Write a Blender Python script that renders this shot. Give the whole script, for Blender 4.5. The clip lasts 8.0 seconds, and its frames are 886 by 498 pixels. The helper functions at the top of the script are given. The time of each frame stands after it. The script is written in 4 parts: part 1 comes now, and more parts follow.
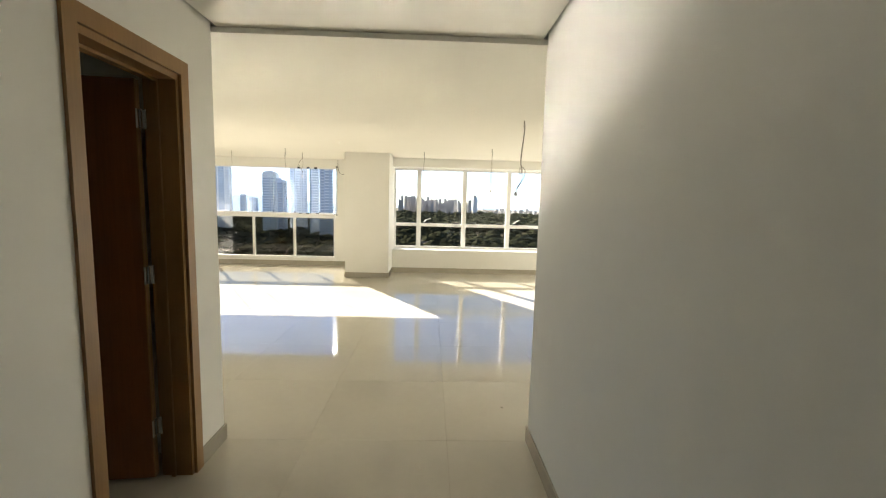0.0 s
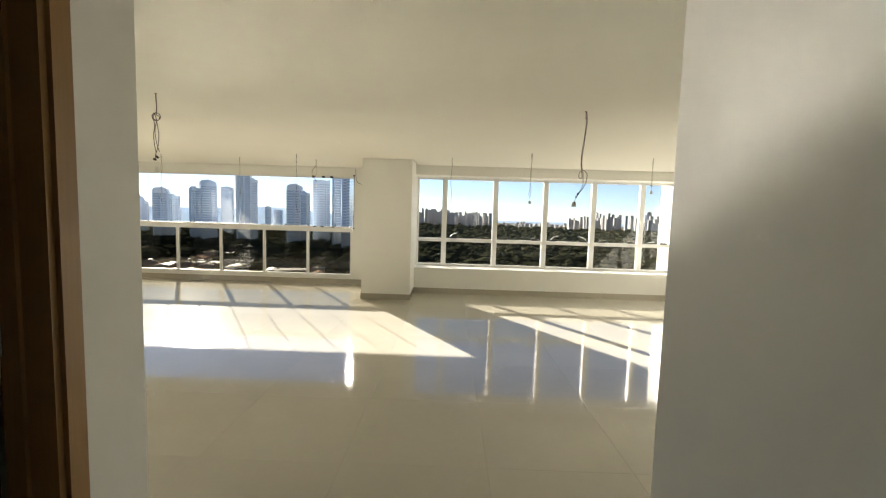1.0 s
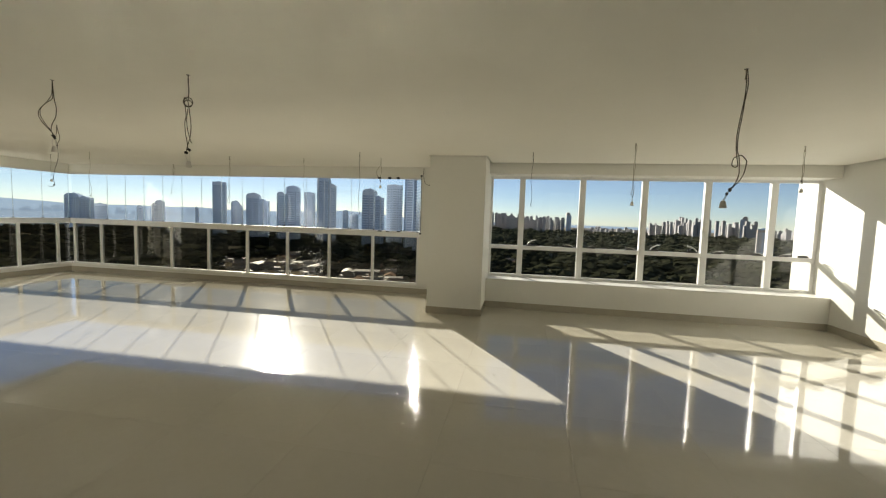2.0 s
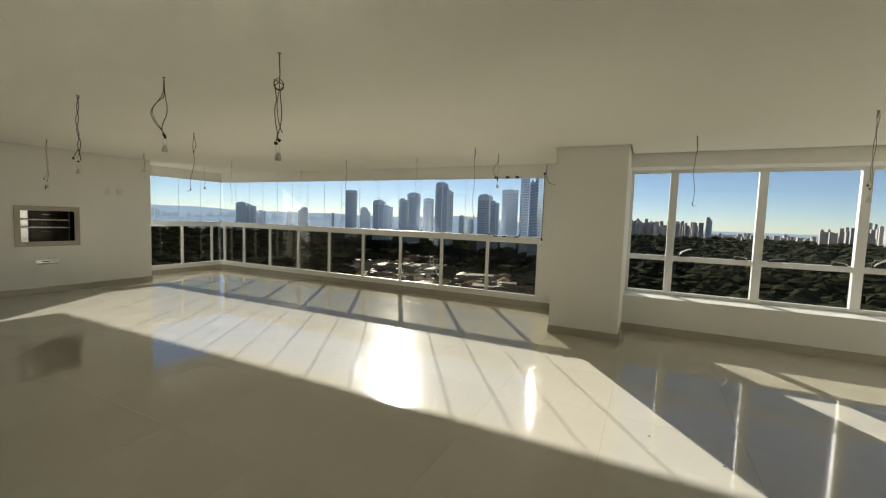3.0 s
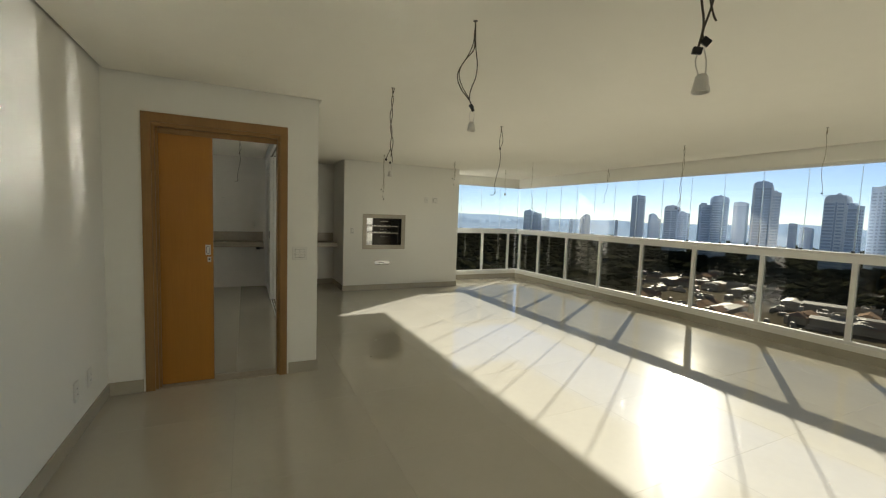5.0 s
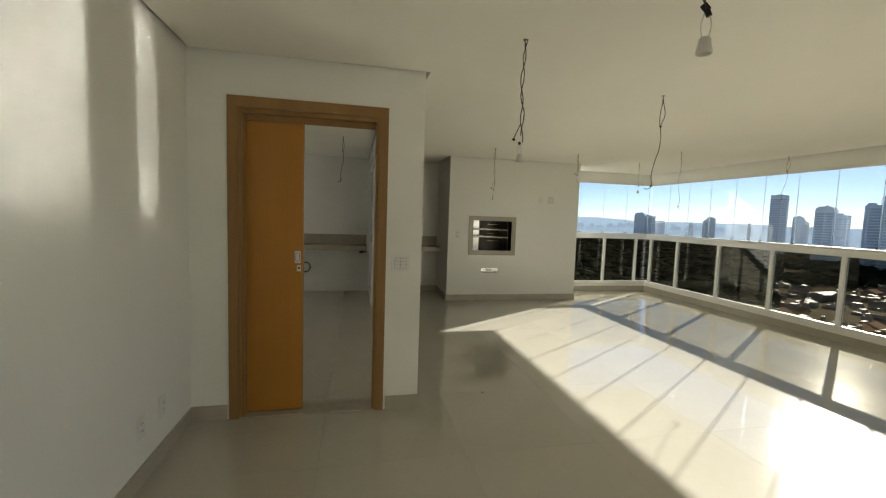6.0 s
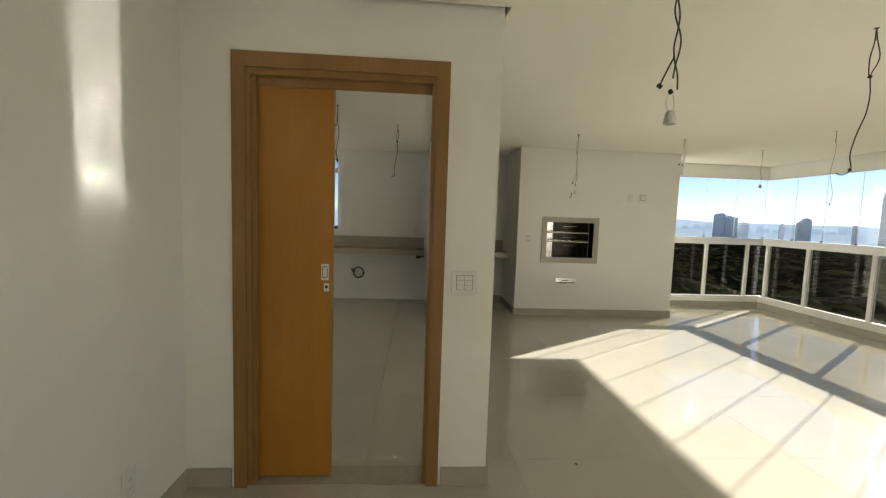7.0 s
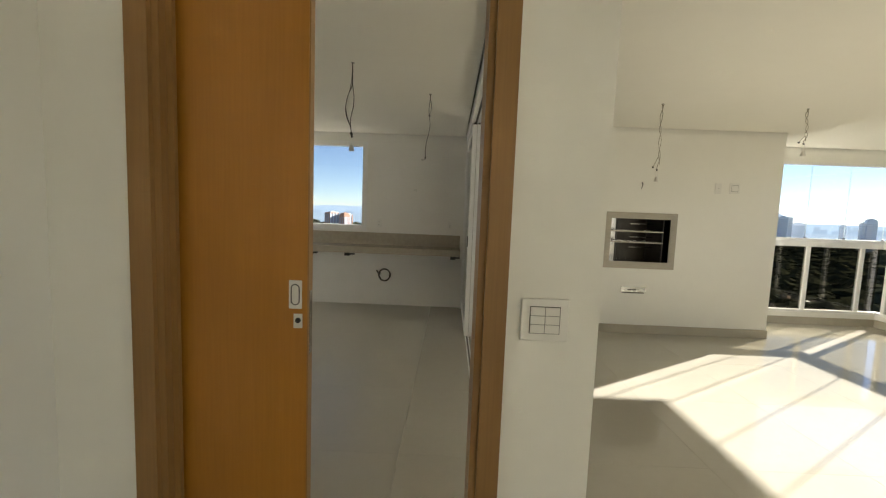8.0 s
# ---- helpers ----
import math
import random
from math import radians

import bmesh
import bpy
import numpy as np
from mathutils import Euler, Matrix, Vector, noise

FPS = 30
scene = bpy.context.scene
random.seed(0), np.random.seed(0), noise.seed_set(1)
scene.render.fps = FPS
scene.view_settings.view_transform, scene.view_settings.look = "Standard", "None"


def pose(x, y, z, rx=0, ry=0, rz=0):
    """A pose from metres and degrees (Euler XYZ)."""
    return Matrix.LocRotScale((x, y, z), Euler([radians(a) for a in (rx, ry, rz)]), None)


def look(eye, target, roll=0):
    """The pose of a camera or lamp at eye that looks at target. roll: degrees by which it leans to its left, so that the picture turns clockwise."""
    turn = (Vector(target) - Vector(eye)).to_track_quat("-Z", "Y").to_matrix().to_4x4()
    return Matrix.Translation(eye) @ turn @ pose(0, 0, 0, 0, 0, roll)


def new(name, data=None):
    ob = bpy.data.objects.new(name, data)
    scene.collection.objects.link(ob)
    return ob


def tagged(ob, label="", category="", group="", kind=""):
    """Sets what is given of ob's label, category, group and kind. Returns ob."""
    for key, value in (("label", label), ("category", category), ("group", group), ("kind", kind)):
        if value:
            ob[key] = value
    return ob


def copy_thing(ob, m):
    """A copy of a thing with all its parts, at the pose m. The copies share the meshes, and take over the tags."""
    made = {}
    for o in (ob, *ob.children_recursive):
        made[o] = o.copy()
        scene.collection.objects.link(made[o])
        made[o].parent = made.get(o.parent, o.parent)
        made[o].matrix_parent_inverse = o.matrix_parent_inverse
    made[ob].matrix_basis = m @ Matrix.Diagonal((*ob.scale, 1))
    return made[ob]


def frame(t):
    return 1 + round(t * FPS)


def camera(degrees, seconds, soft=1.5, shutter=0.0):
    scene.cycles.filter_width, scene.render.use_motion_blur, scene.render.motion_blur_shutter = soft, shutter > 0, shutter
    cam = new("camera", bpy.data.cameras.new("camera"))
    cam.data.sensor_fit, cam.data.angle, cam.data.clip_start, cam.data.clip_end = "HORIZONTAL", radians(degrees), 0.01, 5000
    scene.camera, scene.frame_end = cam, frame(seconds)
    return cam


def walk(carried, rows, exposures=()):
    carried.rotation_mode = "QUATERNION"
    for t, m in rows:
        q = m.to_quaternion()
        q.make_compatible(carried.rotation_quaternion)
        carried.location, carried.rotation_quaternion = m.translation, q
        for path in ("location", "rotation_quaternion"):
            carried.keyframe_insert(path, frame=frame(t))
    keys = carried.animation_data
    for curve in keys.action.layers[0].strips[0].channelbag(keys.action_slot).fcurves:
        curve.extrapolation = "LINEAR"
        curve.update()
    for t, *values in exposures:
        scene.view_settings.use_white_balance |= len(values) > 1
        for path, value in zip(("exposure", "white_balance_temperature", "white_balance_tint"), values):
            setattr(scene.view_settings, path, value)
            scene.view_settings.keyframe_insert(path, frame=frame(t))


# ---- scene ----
cam = camera(94.2, 8.0, soft=1.2)
PATH = [
    (0, (0.085, 0.745, 1.496), (0.151, 2.732, 1.276), 1.5),
    (0.5, (0.028, 1.25, 1.482), (0.068, 3.241, 1.297), 1.5),
    (1, (-0.041, 1.733, 1.49), (-0.074, 3.726, 1.329), 1.7),
    (2.5, (-0.273, 2.99, 1.486), (-0.885, 4.888, 1.34), 1.9),
    (3, (-0.448, 3.342, 1.461), (-1.337, 5.128, 1.315), 1.9),
    (3.5, (-0.721, 3.622, 1.455), (-1.887, 5.24, 1.305), 2.0),
    (4, (-1.062, 3.851, 1.484), (-2.488, 5.245, 1.329), 2.0),
    (4.5, (-1.434, 4.044, 1.467), (-3.073, 5.179, 1.31), 2.1),
    (5, (-1.828, 4.143, 1.453), (-3.623, 5.012, 1.295), 2.0),
    (6.5, (-3.147, 4.308, 1.422), (-5.124, 4.559, 1.262), 1.9),
    (7, (-3.586, 4.337, 1.42), (-5.575, 4.466, 1.257), 1.9),
    (7.5, (-4.077, 4.359, 1.406), (-6.069, 4.394, 1.234), 2.1),
    (8, (-4.534, 4.318, 1.366), (-6.526, 4.286, 1.188), 2.2),
]
walk(cam, [(t, look(eye, target, roll)) for t, eye, target, roll in PATH],
     [(0, 2.82, 6830, 14), (1, 2.12, 6850, 13), (2.5, 1.25, 6720, 10), (4, 1.48, 6620, 9), (5, 1.55, 6620, 9), (6.5, 1.76, 6650, 10), (8, 2.19, 6720, 12)])

# ---- light ----
SUN_AZ, SUN_EL = radians(-33.0), radians(22.8)      # azimuth from +y towards +x
world = bpy.data.worlds.new("sky")
scene.world = world
world.use_nodes = True
wn = world.node_tree
sky = wn.nodes.new("ShaderNodeTexSky")
sky.sky_type, sky.sun_disc = "NISHITA", False
sky.sun_elevation, sky.sun_rotation = SUN_EL, SUN_AZ % (2 * math.pi)
sky.air_density, sky.dust_density, sky.ozone_density, sky.altitude = 0.66, 0.06, 1.8, 800
wn.links.new(sky.outputs[0], wn.nodes["Background"].inputs[0])
wn.nodes["Background"].inputs[1].default_value = 0.037
sun = new("sun", bpy.data.lights.new("sun", "SUN"))
sun.data.energy, sun.data.angle, sun.data.color = 5.0, radians(0.55), (1.0, 0.965, 0.88)
S = Vector((math.sin(SUN_AZ) * math.cos(SUN_EL), math.cos(SUN_AZ) * math.cos(SUN_EL), math.sin(SUN_EL)))
sun.matrix_world = look(S * 50, (0, 0, 0))
scene.cycles.caustics_reflective, scene.cycles.blur_glossy, scene.cycles.sample_clamp_indirect = True, 0.124, 0.0
scene.cycles.use_guiding, scene.cycles.use_surface_guiding, scene.cycles.guiding_training_samples = True, True, 0


# ---- materials ----
def material(name, colour, rough=0.5, metal=0.0, vary=0.06, scale=3.0, bump=0.0, bump_scale=200.0, spec=0.5, rough_vary=0.0,
             per_object=0.0, stretch=(1, 1, 1)):
    """A principled material whose colour varies at two scales, with fine relief."""
    m = bpy.data.materials.new(name)
    m.use_nodes = True
    nt = m.node_tree
    b = nt.nodes["Principled BSDF"]
    b.inputs["Metallic"].default_value = metal
    b.inputs["Roughness"].default_value = rough
    b.inputs["Specular IOR Level"].default_value = spec
    co = nt.nodes.new("ShaderNodeTexCoord")
    mp = nt.nodes.new("ShaderNodeMapping")
    mp.inputs["Scale"].default_value = stretch
    nt.links.new(co.outputs["Object"], mp.inputs[0])
    big, fine = nt.nodes.new("ShaderNodeTexNoise"), nt.nodes.new("ShaderNodeTexNoise")
    big.inputs["Scale"].default_value, fine.inputs["Scale"].default_value = scale, scale * 13
    big.inputs["Detail"].default_value = fine.inputs["Detail"].default_value = 4
    add = nt.nodes.new("ShaderNodeMath")
    add.operation = "MULTIPLY_ADD"
    add.inputs[1].default_value = 0.4
    for n in (big, fine):
        nt.links.new(mp.outputs[0], n.inputs["Vector"])
    nt.links.new(fine.outputs["Fac"], add.inputs[0])
    nt.links.new(big.outputs["Fac"], add.inputs[2])
    value = add.outputs[0]
    if per_object:
        info = nt.nodes.new("ShaderNodeObjectInfo")
        more = nt.nodes.new("ShaderNodeMath")
        more.operation = "MULTIPLY_ADD"
        more.inputs[1].default_value = per_object
        nt.links.new(info.outputs["Random"], more.inputs[0])
        nt.links.new(value, more.inputs[2])
        value = more.outputs[0]
    ramp = nt.nodes.new("ShaderNodeMapRange")
    ramp.inputs["From Min"].default_value, ramp.inputs["From Max"].default_value = 0.4, 1.0
    ramp.inputs["To Min"].default_value, ramp.inputs["To Max"].default_value = 1 - vary, 1 + vary
    nt.links.new(value, ramp.inputs[0])
    mul = nt.nodes.new("ShaderNodeVectorMath")
    mul.operation = "SCALE"
    mul.inputs[0].default_value = colour
    nt.links.new(ramp.outputs[0], mul.inputs["Scale"])
    nt.links.new(mul.outputs[0], b.inputs["Base Color"])
    if rough_vary:
        rr = nt.nodes.new("ShaderNodeMapRange")
        rr.inputs["From Min"].default_value, rr.inputs["From Max"].default_value = 0.4, 1.0
        rr.inputs["To Min"].default_value, rr.inputs["To Max"].default_value = max(rough - rough_vary, 0.02), rough + rough_vary
        nt.links.new(add.outputs[0], rr.inputs[0])
        nt.links.new(rr.outputs[0], b.inputs["Roughness"])
    if bump:
        tex, bm_ = nt.nodes.new("ShaderNodeTexNoise"), nt.nodes.new("ShaderNodeBump")
        tex.inputs["Scale"].default_value, tex.inputs["Detail"].default_value = bump_scale, 3
        bm_.inputs["Strength"].default_value, bm_.inputs["Distance"].default_value = bump, 0.002
        nt.links.new(mp.outputs[0], tex.inputs["Vector"])
        nt.links.new(tex.outputs["Fac"], bm_.inputs["Height"])
        nt.links.new(bm_.outputs[0], b.inputs["Normal"])
    return m


def wood(name, dark, light, rough=0.38, axis=2):
    """Straight-grained veneer, its grain along one axis."""
    m = bpy.data.materials.new(name)
    m.use_nodes = True
    nt = m.node_tree
    b = nt.nodes["Principled BSDF"]
    b.inputs["Roughness"].default_value = rough
    co, mp = nt.nodes.new("ShaderNodeTexCoord"), nt.nodes.new("ShaderNodeMapping")
    s = [1.0, 1.0, 1.0]
    s[axis] = 0.035
    mp.inputs["Scale"].default_value = s
    nt.links.new(co.outputs["Object"], mp.inputs[0])
    grain, cloud = nt.nodes.new("ShaderNodeTexNoise"), nt.nodes.new("ShaderNodeTexNoise")
    grain.inputs["Scale"].default_value, grain.inputs["Detail"].default_value = 130, 6
    cloud.inputs["Scale"].default_value, cloud.inputs["Detail"].default_value = 6, 3
    mixv = nt.nodes.new("ShaderNodeMath")
    mixv.operation = "MULTIPLY_ADD"
    mixv.inputs[1].default_value = 0.55
    for n in (grain, cloud):
        nt.links.new(mp.outputs[0], n.inputs["Vector"])
    nt.links.new(grain.outputs["Fac"], mixv.inputs[0])
    nt.links.new(cloud.outputs["Fac"], mixv.inputs[2])
    ramp = nt.nodes.new("ShaderNodeValToRGB")
    ramp.color_ramp.elements[0].position, ramp.color_ramp.elements[1].position = 0.5, 1.05
    ramp.color_ramp.elements[0].color, ramp.color_ramp.elements[1].color = (*dark, 1), (*light, 1)
    nt.links.new(mixv.outputs[0], ramp.inputs[0])
    nt.links.new(ramp.outputs[0], b.inputs["Base Color"])
    bp = nt.nodes.new("ShaderNodeBump")
    bp.inputs["Strength"].default_value, bp.inputs["Distance"].default_value = 0.12, 0.001
    nt.links.new(grain.outputs["Fac"], bp.inputs["Height"])
    nt.links.new(bp.outputs[0], b.inputs["Normal"])
    return m


def glass(name, tint, gloss=1.0, rough=0.01):
    """A thin pane: straight-through light with a tint, and a mirror image that grows at grazing angles."""
    m = bpy.data.materials.new(name)
    m.use_nodes = True
    nt = m.node_tree
    nt.nodes.remove(nt.nodes["Principled BSDF"])
    tr, gl, mix, lw, po, sc = (nt.nodes.new("ShaderNode" + k) for k in ("BsdfTransparent", "BsdfGlossy", "MixShader", "LayerWeight", "Math", "Math"))
    tr.inputs[0].default_value = (*tint, 1)
    gl.inputs["Roughness"].default_value = rough
    gl.inputs[0].default_value = (gloss, gloss, gloss, 1)
    lw.inputs["Blend"].default_value = 0.5
    po.operation, sc.operation = "POWER", "MULTIPLY_ADD"
    po.inputs[1].default_value, sc.inputs[1].default_value, sc.inputs[2].default_value = 5.0, 0.9, 0.035
    nt.links.new(lw.outputs["Facing"], po.inputs[0])
    nt.links.new(po.outputs[0], sc.inputs[0])
    nt.links.new(sc.outputs[0], mix.inputs[0])
    nt.links.new(tr.outputs[0], mix.inputs[1])
    nt.links.new(gl.outputs[0], mix.inputs[2])
    nt.links.new(mix.outputs[0], nt.nodes["Material Output"].inputs[0])
    return m


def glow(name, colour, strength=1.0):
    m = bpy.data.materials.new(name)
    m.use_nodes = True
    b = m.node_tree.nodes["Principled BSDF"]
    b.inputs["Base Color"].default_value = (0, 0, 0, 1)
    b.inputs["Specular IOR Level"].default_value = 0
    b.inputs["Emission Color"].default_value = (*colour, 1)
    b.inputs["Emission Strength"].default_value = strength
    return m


PAINT = material("wall_paint", (0.83, 0.82, 0.765), 0.65, vary=0.02, scale=1.2, bump=0.12, bump_scale=260)
CEIL = material("ceiling_paint", (0.885, 0.865, 0.785), 0.7, vary=0.02, scale=0.8, bump=0.05, bump_scale=150)
TILE = material("polished_porcelain", (0.495, 0.465, 0.392), 0.095, vary=0.045, scale=1.3, spec=0.4, rough_vary=0.008, per_object=0.12)
tb = TILE.node_tree.nodes["Principled BSDF"]
tb.inputs["Coat Weight"].default_value, tb.inputs["Coat Roughness"].default_value, tb.inputs["Coat IOR"].default_value = 0.6, 0.012, 1.5
SATINTILE = material("dusty_porcelain", (0.495, 0.465, 0.392), 0.32, vary=0.05, scale=1.3, spec=0.5, rough_vary=0.03, per_object=0.03)
GROUT = material("grout", (0.40, 0.375, 0.31), 0.8, vary=0.1, scale=20)
SKIRT = material("porcelain_baseboard", (0.43, 0.395, 0.32), 0.15, vary=0.06, scale=4)
STONE = material("beige_granite", (0.42, 0.375, 0.30), 0.22, vary=0.10, scale=22, bump=0.03)
DOORWOOD = wood("honey_veneer", (0.345, 0.142, 0.013), (0.42, 0.18, 0.02), 0.4)
TRIMWOOD = wood("oak_trim", (0.235, 0.124, 0.038), (0.31, 0.168, 0.054), 0.42)
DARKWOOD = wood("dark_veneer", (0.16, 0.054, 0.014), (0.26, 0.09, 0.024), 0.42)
ALU = material("white_aluminium", (0.80, 0.80, 0.785), 0.35, vary=0.03, scale=8)
CLEAR = glass("clear_glass", (0.965, 0.975, 0.98))
FOLD = glass("clear_folding_glass", (0.965, 0.975, 0.98), rough=0.2)
TINT = glass("smoked_glass", (0.60, 0.59, 0.545))
TINT2 = glass("lightly_smoked_glass", (0.80, 0.80, 0.77))
EDGE = material("glass_edge", (0.80, 0.86, 0.86), 0.25, vary=0.05, scale=10)
eb = EDGE.node_tree.nodes["Principled BSDF"]
eb.inputs["Transmission Weight"].default_value, eb.inputs["IOR"].default_value = 0.75, 1.15
# dark colour that holds the shade of gaps and slots; also on one pane edge
SLOT = material("shadowed_plastic", (0.09, 0.088, 0.08), 0.6, vary=0.05, scale=30)
GASKET = material("grey_rubber", (0.22, 0.215, 0.20), 0.7, vary=0.05, scale=30)
BLACK = material("black_plastic", (0.02, 0.02, 0.02), 0.4, vary=0.1, scale=30)
CABLE = material("cable_sheath", (0.055, 0.045, 0.03), 0.5, vary=0.15, scale=30)
PALECABLE = material("pale_cable_sheath", (0.32, 0.29, 0.22), 0.5, vary=0.15, scale=30)
PORC = material("white_ceramic", (0.72, 0.70, 0.66), 0.3, vary=0.04, scale=30)
PLASTIC = material("white_plastic", (0.76, 0.75, 0.71), 0.35, vary=0.03, scale=20)
STEEL = material("brushed_steel", (0.36, 0.33, 0.275), 0.42, metal=0.45, vary=0.12, scale=12, rough_vary=0.1, stretch=(1, 1, 12))
SATIN = material("satin_chrome", (0.68, 0.67, 0.63), 0.28, metal=0.35, vary=0.06, scale=20)
CHROME = material("chrome", (0.62, 0.62, 0.62), 0.14, metal=1.0, vary=0.05, scale=30)
DARKSTEEL = material("dark_steel", (0.055, 0.05, 0.045), 0.3, metal=0.8, vary=0.3, scale=9)
KTILE = material("white_wall_tile", (0.84, 0.825, 0.78), 0.25, vary=0.02, scale=3)
CONCRETE = material("bare_concrete", (0.42, 0.41, 0.39), 0.85, vary=0.12, scale=2)


# ---- building blocks ----
def thing(name, label, category, group="", kind=""):
    return tagged(new(name), label, category, group, kind)


def put_mesh(name, bm, mat):
    me = bpy.data.meshes.new(name)
    bmesh.ops.recalc_face_normals(bm, faces=bm.faces)
    bm.to_mesh(me)
    bm.free()
    me.materials.append(mat)
    return me


def part(name, bm, mat, parent, label=""):
    ob = new(name, put_mesh(name, bm, mat))
    ob.parent = parent
    return tagged(ob, label)


def solid(name, bm, mat, label, category="", group="", kind=""):
    return tagged(new(name, put_mesh(name, bm, mat)), label, category, group, kind)


def box(bm, x0, x1, y0, y1, z0, z1, bevel=0.0):
    m = Matrix.Translation(((x0 + x1) / 2, (y0 + y1) / 2, (z0 + z1) / 2)) @ Matrix.Diagonal((abs(x1 - x0), abs(y1 - y0), abs(z1 - z0), 1))
    g = bmesh.ops.create_cube(bm, size=1, matrix=m)
    if bevel:
        es = list({e for v in g["verts"] for e in v.link_edges})
        bmesh.ops.bevel(bm, geom=es, offset=bevel, segments=2, affect="EDGES", profile=0.5)
    return bm


def B(*a, bevel=0.0):
    return box(bmesh.new(), *a, bevel=bevel)


def boxes(*rows, bevel=0.0):
    bm = bmesh.new()
    for r in rows:
        box(bm, *r, bevel=bevel)
    return bm


def prism(pts, z0, z1, bm=None):
    bm = bm or bmesh.new()
    low = [bm.verts.new((x, y, z0)) for x, y in pts]
    top = [bm.verts.new((x, y, z1)) for x, y in pts]
    n = len(pts)
    for i in range(n):
        bm.faces.new((low[i], low[(i + 1) % n], top[(i + 1) % n], top[i]))
    caps = [bm.faces.new(top), bm.faces.new(low[::-1])]
    bmesh.ops.triangulate(bm, faces=caps)
    return bm


def inset(pts, d):
    """A counter-clockwise outline moved inwards by d."""
    out, n = [], len(pts)
    for i in range(n):
        p, c, q = (Vector(pts[k % n]) for k in (i - 1, i, i + 1))
        a, b = (c - p).normalized(), (q - c).normalized()
        na, nb = Vector((-a.y, a.x)), Vector((-b.y, b.x))
        m = (na + nb) / (1 + na.dot(nb))
        out.append(tuple(c + m * d))
    return out


def tube(pts, r, n=6, bm=None):
    """A round cable through points."""
    bm = bm or bmesh.new()
    rings, last = [], None
    P = [Vector(p) for p in pts]
    for i, p in enumerate(P):
        t = (P[min(i + 1, len(P) - 1)] - P[max(i - 1, 0)]).normalized()
        u = t.cross(Vector((0.3, 1, 0.2))).normalized() if last is None else (last - t * last.dot(t)).normalized()
        last = u
        v = t.cross(u)
        rings.append([bm.verts.new(p + r * (math.cos(k * math.tau / n) * u + math.sin(k * math.tau / n) * v)) for k in range(n)])
    for a, b in zip(rings, rings[1:]):
        for k in range(n):
            bm.faces.new((a[k], a[(k + 1) % n], b[(k + 1) % n], b[k]))
    bm.faces.new(rings[0][::-1])
    bm.faces.new(rings[-1])
    return bm


def smooth_line(pts, n=6):
    """Catmull-Rom through points."""
    P = [Vector(p) for p in pts]
    P = [2 * P[0] - P[1], *P, 2 * P[-1] - P[-2]]
    out = []
    for i in range(1, len(P) - 2):
        a, b, c, d = P[i - 1:i + 3]
        for k in range(n):
            t = k / n
            out.append(0.5 * (2 * b + (c - a) * t + (2 * a - 5 * b + 4 * c - d) * t * t + (3 * b - a - 3 * c + d) * t ** 3))
    return out + [P[-2]]


def lathe(profile, n=16, bm=None, at=(0, 0, 0)):
    bm = bm or bmesh.new()
    rings = [[bm.verts.new((at[0] + r * math.cos(k * math.tau / n), at[1] + r * math.sin(k * math.tau / n), at[2] + z)) for k in range(n)] for r, z in profile]
    for a, b in zip(rings, rings[1:]):
        for k in range(n):
            bm.faces.new((a[k], a[(k + 1) % n], b[(k + 1) % n], b[k]))
    bm.faces.new(rings[0][::-1])
    bm.faces.new(rings[-1])
    return bm


# ---- plan ----
XL, XR = -10.40, 4.37          # outer side wall and the far wall of the living room
YB = 3.207                     # back wall of the living room
YG = 10.337                    # balcony glazing
YW = 9.988                     # window band
YL = 9.575                     # face of the thick wall and ledge under it
XD = -5.65                     # wall with the sliding door
XQ = -9.46                     # face of the barbecue block
HL, HR = -1.165, 0.737         # hall walls
H = 2.425                      # ceiling
TOP = 2.60
XC, YC = -0.72, 8.83           # column corner
COL = [(-1.57, YC), (XC, YC), (XC, YW + 0.1), (-1.57, YG + 0.15)]

# floor slab and walls
floor = solid("floor", B(-10.6, 4.75, -2.2, 10.55, -0.25, -0.004), GROUT, "polished beige porcelain tile floor with thin grout joints", "floor", kind="structure")


def wall(name, label, *rows, mat=None):
    return solid(name, boxes(*rows), mat or PAINT, label, "wall", kind="structure")


def pierced(x0, x1, ys, zs, hole=(1, 1)):
    """A wall across x with one opening: a grid of cells, one left out, given thickness."""
    bm = bmesh.new()
    g = [[bm.verts.new((x0, y, z)) for z in zs] for y in ys]
    for i in range(len(ys) - 1):
        for j in range(len(zs) - 1):
            if (i, j) != hole:
                bm.faces.new((g[i][j], g[i + 1][j], g[i + 1][j + 1], g[i][j + 1]))
    out = bmesh.ops.extrude_face_region(bm, geom=bm.faces[:])
    bmesh.ops.translate(bm, verts=[v for v in out["geom"] if isinstance(v, bmesh.types.BMVert)], vec=(x1 - x0, 0, 0))
    return bm


def pierced_wall(name, label, x0, x1, ys, zs, hole=(1, 1), mat=None):
    return solid(name, pierced(x0, x1, ys, zs, hole), mat or PAINT, label, "wall", kind="structure")


WHITE = "smooth white painted plaster wall"
pierced_wall("wall_hall_west", WHITE, HL - 0.16, HL, (-2.0, 2.225, 2.945, YB), (0, 2.15, TOP), (1, 0))
wall("wall_hall_east", WHITE, (HR, HR + 0.16, -2.0, YB, 0, TOP))
wall("wall_hall_south", WHITE, (HL, HR, -2.15, -2.0, 0, TOP))
wall("wall_back_west", WHITE, (-5.81, HL - 0.16, YB - 0.15, YB, 0, TOP))
wall("wall_back_east", WHITE, (HR + 0.16, XR, YB - 0.15, YB, 0, TOP))
wall("wall_east", WHITE, (XR, XR + 0.15, YB - 0.15, YG + 0.2, 0, TOP))
